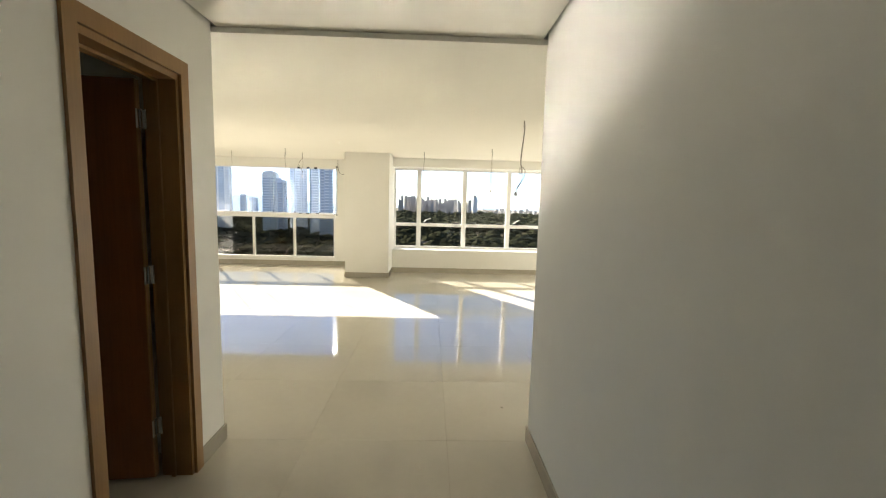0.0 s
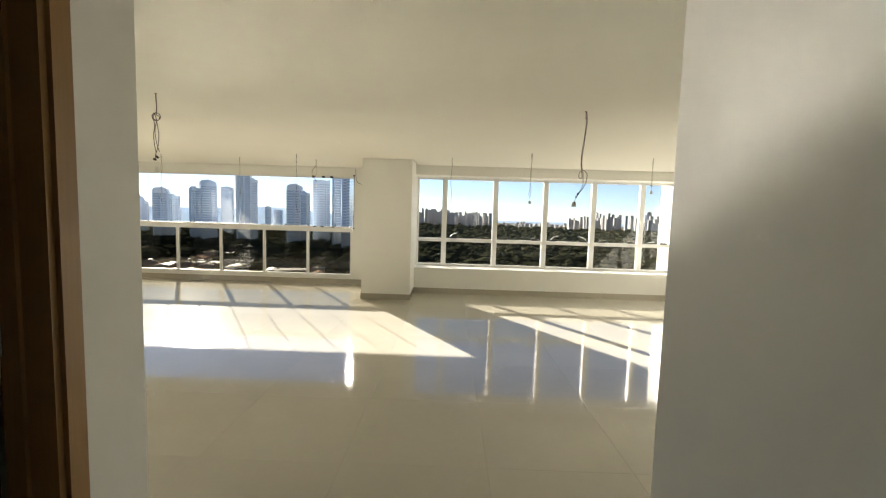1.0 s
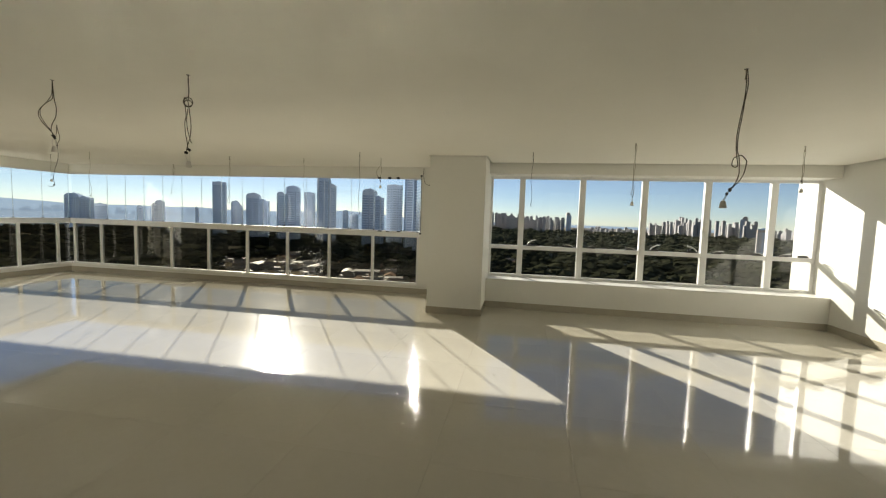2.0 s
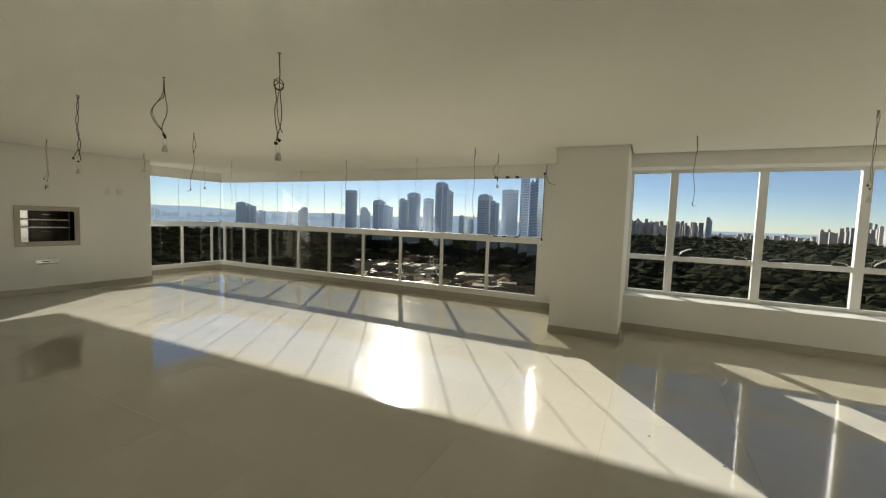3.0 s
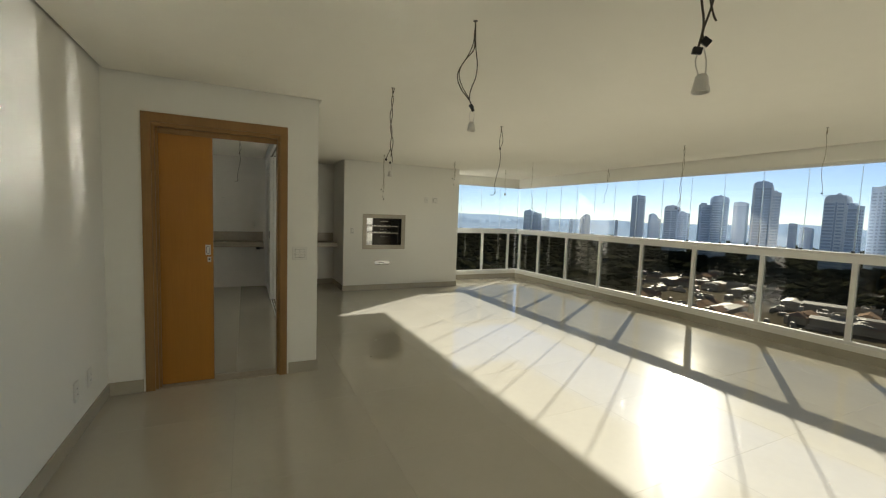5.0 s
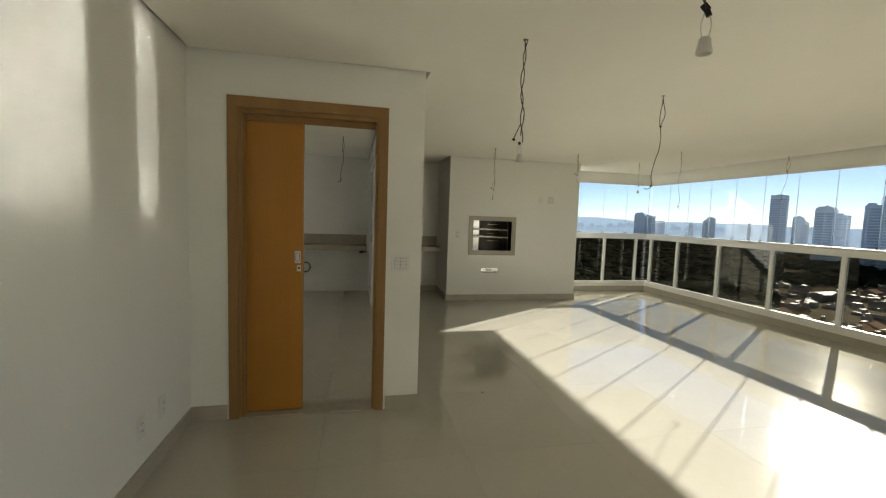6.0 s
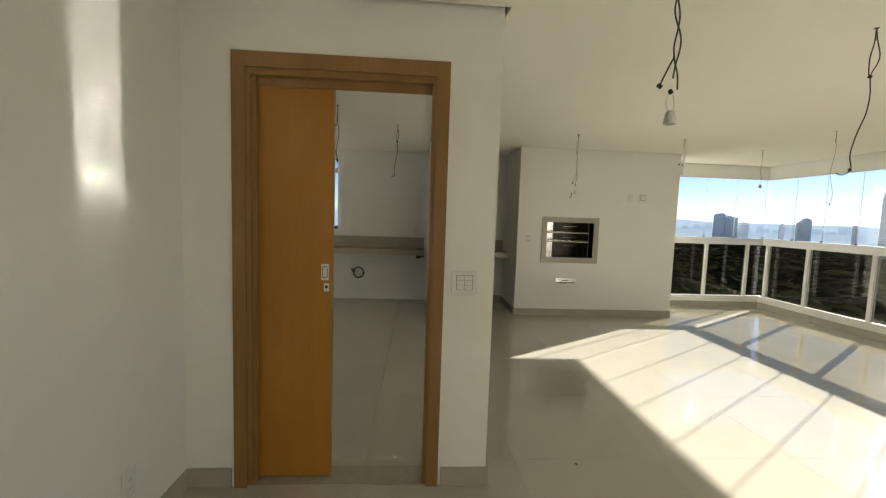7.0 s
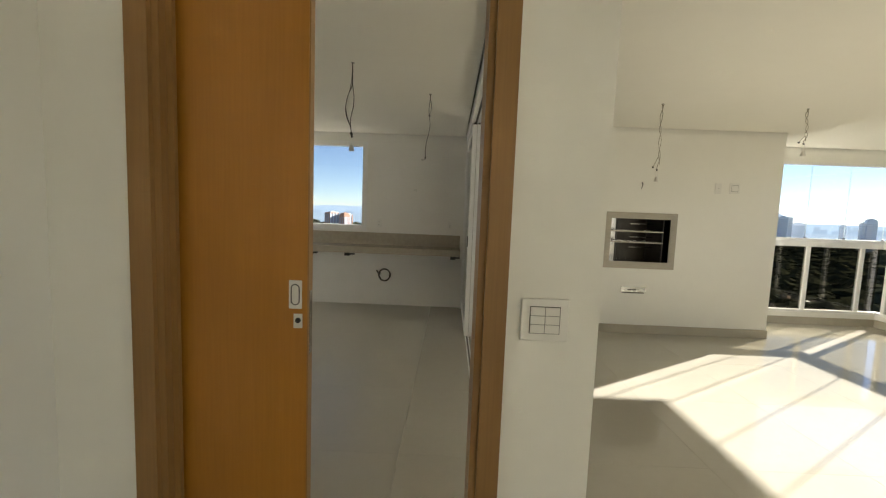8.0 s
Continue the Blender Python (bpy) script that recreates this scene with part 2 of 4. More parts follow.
pierced_wall("wall_door", WHITE, XD - 0.16, XD, (YB, 3.445, 4.48, 4.735), (0, 2.15, TOP), (1, 0))
wall("wall_window", WHITE, (XC, XR, YL, YW + 0.14, 0, 0.478), (XC, XR, YL, YW + 0.14, 2.25, TOP))
wall("wall_pier", WHITE, (-2.09, -1.572, YG - 0.04, YG + 0.14, 0, TOP))
wall("wall_balcony_kerb", WHITE, (-10.30, -2.09, YG - 0.05, YG + 0.14, 0, 0.165), (XL - 0.1, -10.30, 8.16, YG + 0.14, 0, 0.165))
wall("wall_balcony_beam", WHITE, (-10.33, -2.09, YG - 0.03, YG + 0.14, 2.235, TOP), (XL - 0.1, -10.33, 8.16, YG + 0.14, 2.235, TOP))
wall("wall_kitchen_south", WHITE, (XL, XD - 0.16, 0.55, 0.7, 0, TOP), mat=KTILE)
wall("wall_kitchen_east", WHITE, (XD - 0.16, XD - 0.02, 0.55, YB - 0.15, 0, TOP), mat=KTILE)
# outer wall with the kitchen window opening, widened out of view for more light
pierced_wall("wall_outer_west", "white tiled outer wall", XL - 0.16, XL, (0.55, 0.95, 3.12, 5.79), (0, 1.06, 2.31, TOP), mat=KTILE)
# small room behind the hall door
wall("wall_lavatory", WHITE, (-2.9, -2.75, 1.2, 3.05, 0, TOP), (-2.75, HL - 0.16, 1.05, 1.2, 0, TOP))
# barbecue block, its front pierced by the grill opening
pierced_wall("wall_barbecue", "white painted masonry barbecue block", XQ - 0.12, XQ, (5.79, 6.205, 6.93, 8.16), (0, 0.85, 1.39, TOP))
wall("wall_barbecue_south", WHITE, (XL - 0.16, XQ - 0.12, 5.79, 5.91, 0, TOP))
wall("wall_barbecue_north", WHITE, (XL - 0.16, XQ - 0.12, 8.04, 8.16, 0, TOP))
solid("column", prism(COL, 0, TOP), PAINT, "white painted square column", "column", kind="structure")
solid("roof_slab", B(-10.7, 4.8, -2.3, 10.6, TOP, TOP + 0.2), CONCRETE, "concrete roof slab above the ceiling", "slab", kind="structure")

ROOM = [(HL, YB), (XR, YB), (XR, YL), (XC, YL), (XC, YC), (-1.57, YC), (-1.57, YG - 0.03), (-10.33, YG - 0.03),
        (-10.33, 8.16), (XQ, 8.16), (XQ, 5.79), (XL, 5.79), (XL, 4.68), (XD - 0.16, 4.68), (XD - 0.16, 4.735), (XD, 4.735), (XD, YB)]
solid("ceiling", prism(inset(ROOM, 0.025), H, H + 0.03), CEIL, "flat white plasterboard ceiling with a shadow gap", "ceiling", kind="structure")
solid("ceiling_hall", prism([(HL + 0.02, -1.98), (HR - 0.02, -1.98), (HR - 0.02, YB + 0.03), (HL + 0.02, YB + 0.03)], H + 0.031, H + 0.06), CEIL, "flat white plasterboard hall ceiling", "ceiling", kind="structure")
solid("ceiling_kitchen", B(XL + 0.02, XD - 0.18, 0.72, 4.48, H, H + 0.03), CEIL, "flat white plasterboard kitchen ceiling", "ceiling", kind="structure")
solid("ceiling_lavatory", B(-2.75, HL - 0.16, 1.2, 3.05, H, H + 0.03), CEIL, "flat white plasterboard ceiling", "ceiling", kind="structure")


# baseboards: beige porcelain strips along the walls
def baseboard(*rows):
    return solid("baseboard", boxes(*rows, bevel=0.002), SKIRT, "beige porcelain baseboard along the wall foot", "baseboard", kind="structure")


T = 0.012
baseboard((HL, HL + T, -2.0, 2.225, 0, 0.1))
baseboard((HL, HL + T, 2.945, YB + T, 0, 0.1))
baseboard((HR - T, HR, -2.0, YB + T, 0, 0.1))
baseboard((XD + T, HL, YB, YB + T, 0, 0.1))
baseboard((HR, XR, YB, YB + T, 0, 0.1))
baseboard((XR - T, XR, YB + T, YL - T, 0, 0.1))
baseboard((XD, XD + T, YB, 3.43, 0, 0.1))
baseboard((XD, XD + T, 4.495, 4.735 + T, 0, 0.1))
baseboard((XC + T, XR, YL - T, YL, 0, 0.1))
baseboard((-10.30, -1.57, YG - 0.05 - T, YG - 0.05, 0, 0.1))
baseboard((-10.30, -10.30 + T, 8.16, YG - 0.06, 0, 0.1))
baseboard((XQ, XQ + T, 5.79, 8.16 + T, 0, 0.1))
baseboard((XL, XQ, 5.79 - T, 5.79, 0, 0.1))
baseboard((XL, XL + T, 4.7, 5.78, 0, 0.1))
baseboard((-10.3, XQ, 8.16, 8.16 + T, 0, 0.1))
baseboard((-1.57 - T, XC + T, YC - T, YC, 0, 0.1))
baseboard((XC, XC + T, YC, YL - T, 0, 0.1))
baseboard((-1.57 - T, -1.57, YC, YG - 0.06, 0, 0.1))


# ---- balcony glazing ----
def balcony_glazing():
    g = thing("window_1", "balcony guard with white aluminium posts, smoked lower panes and clear frameless folding glass above", "window", kind="structure")
    y = YG
    posts = [-2.105 - 0.924 * i for i in range(9)] + [-10.23]
    for i, x in enumerate(posts):
        part("post", B(x - 0.026, x + 0.026, y - 0.03, y + 0.03, 0.165, 1.085, bevel=0.004), ALU, g)
    for yy in (9.31, 10.05, 8.55):
        part("post", B(-10.375, -10.325, yy - 0.026, yy + 0.026, 0.165, 1.085, bevel=0.004), ALU, g)
    part("bottom_rail", B(-10.375, -2.085, y - 0.035, y + 0.035, 0.165, 0.2, bevel=0.004), ALU, g)
    part("bottom_rail", B(-10.385, -10.315, 8.16, y - 0.036, 0.165, 0.2, bevel=0.004), ALU, g)
    hand = part("handrail", B(-10.40, -2.085, y - 0.05, y + 0.05, 1.085, 1.175, bevel=0.008), ALU, g)
    part("track", B(-10.36, -2.03, y - 0.02, y + 0.03, 1.176, 1.2, bevel=0.003), ALU, hand)
    hand = part("handrail", B(-10.40, -10.30, 8.16, y - 0.051, 1.085, 1.175, bevel=0.008), ALU, g)
    part("track", B(-10.37, -10.32, 8.16, y - 0.021, 1.176, 1.2, bevel=0.003), ALU, hand)
    part("head_track", B(-10.36, -2.03, y - 0.025, y + 0.03, 2.2, 2.234, bevel=0.003), ALU, g)
    part("head_track", B(-10.37, -10.315, 8.16, y - 0.026, 2.2, 2.234, bevel=0.003), ALU, g)
    for a, b in zip(posts, posts[1:]):
        part("lower_pane", B(b + 0.027, a - 0.027, y - 0.004, y + 0.004, 0.2, 1.085), TINT, g, "smoked glass pane")
    for a, b in ((8.17, 8.52), (8.58, 9.28), (9.34, 10.02), (10.08, 10.30)):
        part("lower_pane", B(-10.354, -10.346, a, b, 0.2, 1.085), TINT, g, "smoked glass pane")
    # clear folding panes, edge to edge, with small black pivots
    n = 17
    for i in range(1, n):
        x1 = -2.045 - 0.485 * i
        x0 = max(x1 - 0.482, -10.34)
        x1 = -2.45 if i == 1 else x1
        p = part("upper_pane", B(x0, x1, y - 0.004, y + 0.004, 1.205, 2.2), CLEAR, g, "clear glass pane")
        part("pane_edge", B(x1 - 0.001, x1 + 0.003, y - 0.006, y + 0.006, 1.205, 2.2), EDGE, p)
        part("pivot", B(x1 - 0.02, x1 + 0.012, y - 0.014, y - 0.006, 1.2, 1.222, bevel=0.002), BLACK, p)
    for i in range(4):
        y1 = 10.30 - 0.53 * i
        p = part("upper_pane", B(-10.349, -10.341, y1 - 0.527, y1, 1.205, 2.2), CLEAR, g, "clear glass pane")
        part("pane_edge", B(-10.351, -10.339, y1 - 0.001, y1 + 0.003, 1.205, 2.2), EDGE, p)
        part("pivot", B(-10.338, -10.33, y1 - 0.02, y1 + 0.012, 1.2, 1.222, bevel=0.002), BLACK, p)
    # the end pane, swung open into the room
    p = part("open_pane", B(-0.004, 0.004, -0.46, 0, 1.195, 2.205), FOLD, g, "clear glass pane swung open")
    p.matrix_basis = pose(-2.15, 10.285, 0, 0, 0, 24.5)
    part("pane_edge", B(-0.006, 0.006, -0.466, -0.4605, 1.195, 2.205), SLOT, p, "dark pane edge")
    part("clip", B(-0.016, 0.016, -0.468, -0.43, 2.206, 2.235, bevel=0.003), BLACK, p, "black pane clip")
    part("clip", B(-0.016, 0.016, -0.468, -0.43, 1.168, 1.194, bevel=0.003), BLACK, p, "black pane clip")
    # black hinge blocks where the panes stack beside the column
    for x in (-2.53, -2.70, -2.91):
        part("hinge_block", B(x - 0.03, x + 0.03, y - 0.055, y - 0.026, 2.195, 2.235, bevel=0.004), BLACK, g, "black hinge block")
    for x in (-2.10, -2.50, -2.72, -2.88):
        part("hinge_block", B(x - 0.035, x + 0.035, y - 0.055, y - 0.021, 1.178, 1.2, bevel=0.004), BLACK, g, "black hinge block")
    return g


balcony_glazing()


# ---- window band ----
def window_band():
    g = thing("window_2", "wide white aluminium window band with a transom and smoked lower panes", "window", kind="structure")
    y0, y1 = YW - 0.012, YW + 0.05
    xs = [-0.17, 0.84, 1.83, 2.78, 3.73]
    part("window_frame", boxes((XC, XR, y0, y1, 2.205, 2.25), (XC, XR, y0, y1, 0.4865, 0.532), (XC, -0.68, y0, y1, 0.532, 2.205), (XR - 0.05, XR, y0, y1, 0.532, 2.205)), ALU, g)
    for x in xs:
        part("mullion", B(x - 0.048, x + 0.048, y0 - 0.008, y1 + 0.01, 0.532, 2.205, bevel=0.004), ALU, g)
    edges = [-0.68] + xs + [XR - 0.05]
    for i, (a, b) in enumerate(zip(edges, edges[1:])):
        a2, b2 = a + (0.048 if i else 0), b - (0.048 if i < 5 else 0)
        part("transom", B(a2, b2, y0 - 0.002, y1, 0.975, 1.045, bevel=0.004), ALU, g)
        part("upper_pane", B(a2 + 0.002, b2 - 0.002, YW + 0.012, YW + 0.02, 1.045, 2.205), CLEAR, g, "clear glass pane")
        part("lower_pane", B(a2 + 0.002, b2 - 0.002, YW + 0.012, YW + 0.02, 0.532, 0.975), TINT2, g, "lightly smoked glass pane")
        if i:
            for x, q in ((a2 + 0.13, 1), (b2 - 0.13, -1)):
                latch = part("latch", B(x - 0.075, x + 0.075, y0 - 0.03, y0 - 0.003, 1.046, 1.078, bevel=0.008), BLACK, g, "black latch body")
                raised = (i, q) in ((1, 1), (3, 1), (3, -1))
                rise = 0.09 if raised else 0.03
                part("lever", tube(smooth_line([(x - q * 0.06, y0 - 0.036, 1.066), (x - q * 0.03, y0 - 0.05, 1.066 + rise * 0.45), (x + q * 0.03, y0 - 0.055, 1.066 + rise * 0.85), (x + q * 0.09, y0 - 0.05, 1.066 + rise)]), 0.008, 6),
                     ALU if raised else CHROME, latch, "raised white lever" if raised else "steel lever")
    part("window_sill", B(XC + 0.002, XR - 0.002, YL - 0.004, YW + 0.05, 0.4785, 0.486, bevel=0.002), ALU, g, "deep white window ledge")
    return g


window_band()


# ---- kitchen window ----
def kitchen_window():
    g = thing("window_3", "white aluminium sliding kitchen window, unseen end widened for light", "window", kind="structure")
    x0, x1 = XL - 0.09, XL + 0.012
    # the unseen low-y end is extended to let more daylight into the kitchen
    part("window_frame", boxes((x0, x1, 0.95, 3.12, 1.06, 1.14), (x0, x1, 0.95, 3.12, 2.245, 2.31), (x0, x1, 0.95, 1.02, 1.14, 2.245), (x0, x1, 3.05, 3.12, 1.14, 2.245)), ALU, g)
    part("sash", boxes((XL - 0.06, XL - 0.02, 2.015, 2.055, 1.14, 2.245)), ALU, g)
    for a, b in ((1.02, 2.015), (2.055, 3.05)):
        part("pane", B(XL - 0.044, XL - 0.036, a, b, 1.14, 2.245), CLEAR, g, "clear glass pane")
    return g


kitchen_window()


# ---- sliding door and its frame ----
def door_frame(name, label, x, y0, y1, depth, top=2.09, trim=0.062, room_side=1):
    """A timber lining with flat trim round an opening in a wall whose face is at x."""
    g = thing(name, label, "door frame", kind="structure")
    for yy0, yy1 in ((y0 - trim, y0), (y1, y1 + trim)):
        part("trim", B(x - 0.002, x + 0.014, yy0, yy1, 0, top + 0.07), TRIMWOOD, g)
        part("trim", B(x - depth - 0.014, x - depth + 0.002, yy0, yy1, 0, top + 0.07), TRIMWOOD, g)
    part("head_trim", B(x - 0.002, x + 0.014, y0, y1, top, top + 0.07), TRIMWOOD, g)
    part("head_trim", B(x - depth - 0.014, x - depth + 0.002, y0, y1, top, top + 0.07), TRIMWOOD, g)
    for yy0, yy1 in ((y0 - 0.012, y0 + 0.02), (y1 - 0.02, y1 + 0.012)):
        part("jamb", B(x - depth + 0.002, x - 0.002, yy0, yy1, 0, top + 0.012), TRIMWOOD, g)
    part("head_jamb", B(x - depth + 0.002, x - 0.002, y0 + 0.02, y1 - 0.02, top - 0.03, top + 0.012), TRIMWOOD, g)
    return g


fr = door_frame("door_frame_1", "brown timber door frame with flat trim", XD, 3.507, 4.418, 0.16)
part("stop", B(XD - 0.045, XD - 0.03, 3.527, 3.545, 0, 2.06), TRIMWOOD, fr)
part("pelmet", B(XD - 0.062, XD - 0.05, 3.527, 4.398, 2.02, 2.06), TRIMWOOD, fr)


def sliding_door():
    g = thing("door_1", "honey-coloured wooden sliding door, half open", "door", kind="structure")
    part("leaf", B(XD - 0.10, XD - 0.064, 3.46, 3.907, 0.012, 2.045, bevel=0.002), DOORWOOD, g)
    part("edge_strip", B(XD - 0.0985, XD - 0.0655, 3.907, 3.911, 0.012, 2.045), TRIMWOOD, g)
    xf = XD - 0.064
    pull = part("flush_pull", B(xf, xf + 0.003, 3.854, 3.892, 1.068, 1.152, bevel=0.001), SATIN, g, "satin steel flush pull")
    ring = []
    for k in range(25):
        a = k * math.tau / 24
        ring.append((xf + 0.004, 3.873 + 0.012 * math.cos(a), 1.110 + 0.018 * math.copysign(1, math.sin(a)) * (1 if abs(math.sin(a)) > 0.01 else 0) + 0.012 * math.sin(a)))
    # a dark ring on the flat plate stands for the shaded rim of the hollow
    part("recess_shade", tube(ring, 0.0016, 5), BLACK, pull)
    lock = part("lock", B(xf, xf + 0.003, 3.868, 3.894, 1.010, 1.053, bevel=0.001), SATIN, g, "small steel lock plate")
    part("keyhole", tube([(xf + 0.003, 3.882, 1.034), (xf + 0.007, 3.882, 1.034)], 0.008, 10), BLACK, lock)
    part("strike", B(XD - 0.092, XD - 0.072, 3.911, 3.9125, 0.93, 1.12), CHROME, g, "steel latch plate in the edge")
    return g


sliding_door()
tagged(solid("threshold", B(XD - 0.16, XD, 3.507, 4.418, -0.003, 0.006, bevel=0.002), STONE, "speckled beige granite threshold strip", "threshold"), kind="structure")

# ---- hall door ----
fr = door_frame("door_frame_2", "brown timber door frame with flat trim and rebate", HL, 2.287, 2.883, 0.16)
part("stop", B(HL - 0.105, HL - 0.085, 2.307, 2.32, 0, 2.06), TRIMWOOD, fr)
part("stop", B(HL - 0.105, HL - 0.085, 2.85, 2.863, 0, 2.06), TRIMWOOD, fr)
part("head_stop", B(HL - 0.105, HL - 0.085, 2.32, 2.85, 2.047, 2.06), TRIMWOOD, fr)


for z in (0.24, 1.05, 1.82):
    part("hinge_plate", boxes((HL - 0.170, HL - 0.146, 2.8575, 2.8625, z, z + 0.095), (HL - 0.172, HL - 0.158, 2.845, 2.8575, z, z + 0.095), bevel=0.001), CHROME, fr, "chrome butt hinge")


def hall_door():
    g = thing("door_2", "dark wooden hinged door standing open into a dark room", "door", kind="structure")
    g.matrix_world = pose(HL - 0.175, 2.845, 0, 0, 0, -84)
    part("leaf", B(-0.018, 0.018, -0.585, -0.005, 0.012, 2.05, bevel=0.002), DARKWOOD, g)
    part("edge_strip", B(-0.017, 0.017, -0.005, -0.001, 0.012, 2.05), TRIMWOOD, g)
    for z in (0.24, 1.05, 1.82):
        h = part("hinge", boxes((-0.019, 0.012, -0.001, 0.002, z, z + 0.09)), CHROME, g, "chrome butt hinge")
        part("knuckle", lathe([(0.006, 0), (0.006, 0.09)], 8, at=(0.02, 0.004, z)), CHROME, h)
    return g


hall_door()


# ---- folding glazed door between kitchen and living room ----
def folding_door():
    """Four panels folded flat against one another, in line with the track, from the outer wall inwards."""
    g = thing("folding_door", "white aluminium glazed folding door, panels stacked at the end of their track", "door", kind="structure")
    head = part("head_frame", B(XL, XD - 0.16, 4.50, 4.72, 2.315, H + 0.05), ALU, g)
    for y in (4.545, 4.61, 4.675):
        # the track slots are surface strips, with their shade put in as dark colour
        part("slot_shade", B(XL + 0.06, XD - 0.165, y - 0.010, y + 0.010, 2.311, 2.3149), BLACK, head, "dark strip for the shaded slot of the sliding track")
        sill = part("floor_track", B(-10.34, XD - 0.165, y - 0.020, y + 0.020, 0.0005, 0.007), ALU, g)
        part("slot_shade", B(-10.34, XD - 0.167, y - 0.008, y + 0.008, 0.0072, 0.0085), SLOT, sill, "dark strip for the shaded slot of the floor track")
    part("side_frame", B(XL, XL + 0.06, 4.50, 4.72, 0, 2.315), ALU, g)
    for i in range(4):
        y = 4.513 + 0.0485 * i
        x0, x1 = -10.33 + 0.006 * i, -8.975 + 0.012 * (i % 2)
        e = part("panel", boxes((x0, x0 + 0.07, y, y + 0.046, 0.014, 2.30), (x1 - 0.07, x1, y, y + 0.046, 0.014, 2.30), (x0 + 0.07, x1 - 0.07, y, y + 0.046, 0.014, 0.12), (x0 + 0.07, x1 - 0.07, y, y + 0.046, 2.20, 2.30), bevel=0.004), ALU, g)
        part("pane", B(x0 + 0.07, x1 - 0.07, y + 0.018, y + 0.024, 0.12, 2.20), TINT2, e, "glass pane")
        part("gasket", B(x1 - 0.03, x1 - 0.004, y + 0.0462, y + 0.0483, 0.02, 2.29), GASKET, e, "grey rubber gasket between panels")
        part("roller", B(x1 - 0.04, x1 - 0.012, y + 0.012, y + 0.03, 2.301, 2.314), BLACK, e, "black roller")
        part("guide_pin", B(x1 - 0.04, x1 - 0.016, y + 0.012, y + 0.03, 0.0087, 0.0138), BLACK, e, "black guide pin")
    part("handle", B(-9.0, -8.985, 4.503, 4.512, 1.0, 1.12, bevel=0.003), BLACK, g)
    return g


folding_door()


# ---- worktops ----
def worktop(y0, y1, label):
    g = thing("worktop", label, "worktop")
    part("slab", B(XL + 0.002, -9.93, y0, y1, 0.845, 0.87, bevel=0.003), STONE, g)
    part("apron", B(-9.948, -9.928, y0, y1, 0.785, 0.868, bevel=0.002), STONE, g)
    part("backsplash", B(XL + 0.002, XL + 0.022, y0, y1, 0.871, 1.04, bevel=0.002), STONE, g)
    return g


w = worktop(0.702, 4.46, "wall-hung beige granite kitchen worktop with backsplash and apron")
for y in (2.45, 2.95, 4.36):
    part("bracket", boxes((XL + 0.002, -10.02, y - 0.012, y + 0.012, 0.745, 0.844), (-10.02, -9.955, y - 0.03, y + 0.04, 0.742, 0.784), (-10.01, -9.965, y + 0.04, y + 0.10, 0.756, 0.776), bevel=0.003), BLACK, w, "black steel bracket")
w = worktop(4.70, 5.775, "wall-hung beige granite worktop beside the barbecue block")
part("bracket", B(XL + 0.002, -9.98, 5.2, 5.224, 0.80, 0.844), BLACK, w)


# ---- barbecue ----
def barbecue():
    g = thing("barbecue_grill", "built-in stainless steel barbecue grill with skewer racks in a wall opening", "barbecue")
    y0, y1, z0, z1 = 6.145, 6.99, 0.785, 1.45
    f = XQ + 0.012
    part("front_frame", boxes((XQ, f, y0, y0 + 0.075, z0, z1), (XQ, f, y1 - 0.075, y1, z0, z1), (XQ, f, y0 + 0.075, y1 - 0.075, z0, z0 + 0.08), (XQ, f, y0 + 0.075, y1 - 0.075, z1 - 0.075, z1)), STEEL, g, "brushed stainless steel frame")
    a, b, c, d, back = y0 + 0.07, y1 - 0.07, z0 + 0.075, z1 - 0.07, XQ - 0.5
    part("firebox", boxes((back, XQ - 0.001, a - 0.015, a, c, d), (back, XQ - 0.001, b, b + 0.015, c, d), (back, XQ - 0.001, a, b, c - 0.015, c), (back, XQ - 0.001, a, b, d, d + 0.015)), CHROME, g, "polished steel lining")
    part("back_panel", B(back - 0.015, back, a - 0.015, b + 0.015, c - 0.015, d + 0.015), CHROME, g, "polished steel back panel")
    # Two added dark panels put the shade of the firebox's right part into colour.
    part("dark_back_panel", B(back, back + 0.03, a + 0.27, b, c, d), DARKSTEEL, g, "dark panel for the shaded right part of the firebox")
    part("dark_side_panel", B(back, XQ - 0.05, b - 0.06, b - 0.05, c, d), DARKSTEEL, g)
    for z in (1.215, 1.085):
        r = part("rack_rail", B(XQ - 0.06, XQ - 0.045, a, b - 0.05, z, z + 0.014), STEEL, g)
        part("rack_rail", B(XQ - 0.42, XQ - 0.405, a, b - 0.05, z, z + 0.014), CHROME, g)
        for k in range(6):
            y = a + 0.06 + k * 0.105
            part("skewer_rest", tube([(XQ - 0.41, y, z + 0.018), (XQ - 0.05, y, z + 0.018)], 0.004, 5), CHROME, r)
    for z in (1.315, 1.15, 1.02):
        part("crossbar", tube([(XQ - 0.3, a + 0.36, z), (XQ - 0.3, b - 0.06, z)], 0.008, 6), CHROME, g)
    return g


barbecue()
d = thing("ash_drawer", "small steel ash drawer front set in the wall below the grill", "drawer")
part("front", B(XQ, XQ + 0.008, 6.39, 6.69, 0.50, 0.56, bevel=0.002), CHROME, d)
part("pull", B(XQ + 0.008, XQ + 0.014, 6.47, 6.57, 0.52, 0.535, bevel=0.002), DARKSTEEL, d)
# dark strip stands in for the shade below the drawer front
part("opening", B(XQ, XQ + 0.004, 6.41, 6.67, 0.485, 0.498), DARKSTEEL, d)


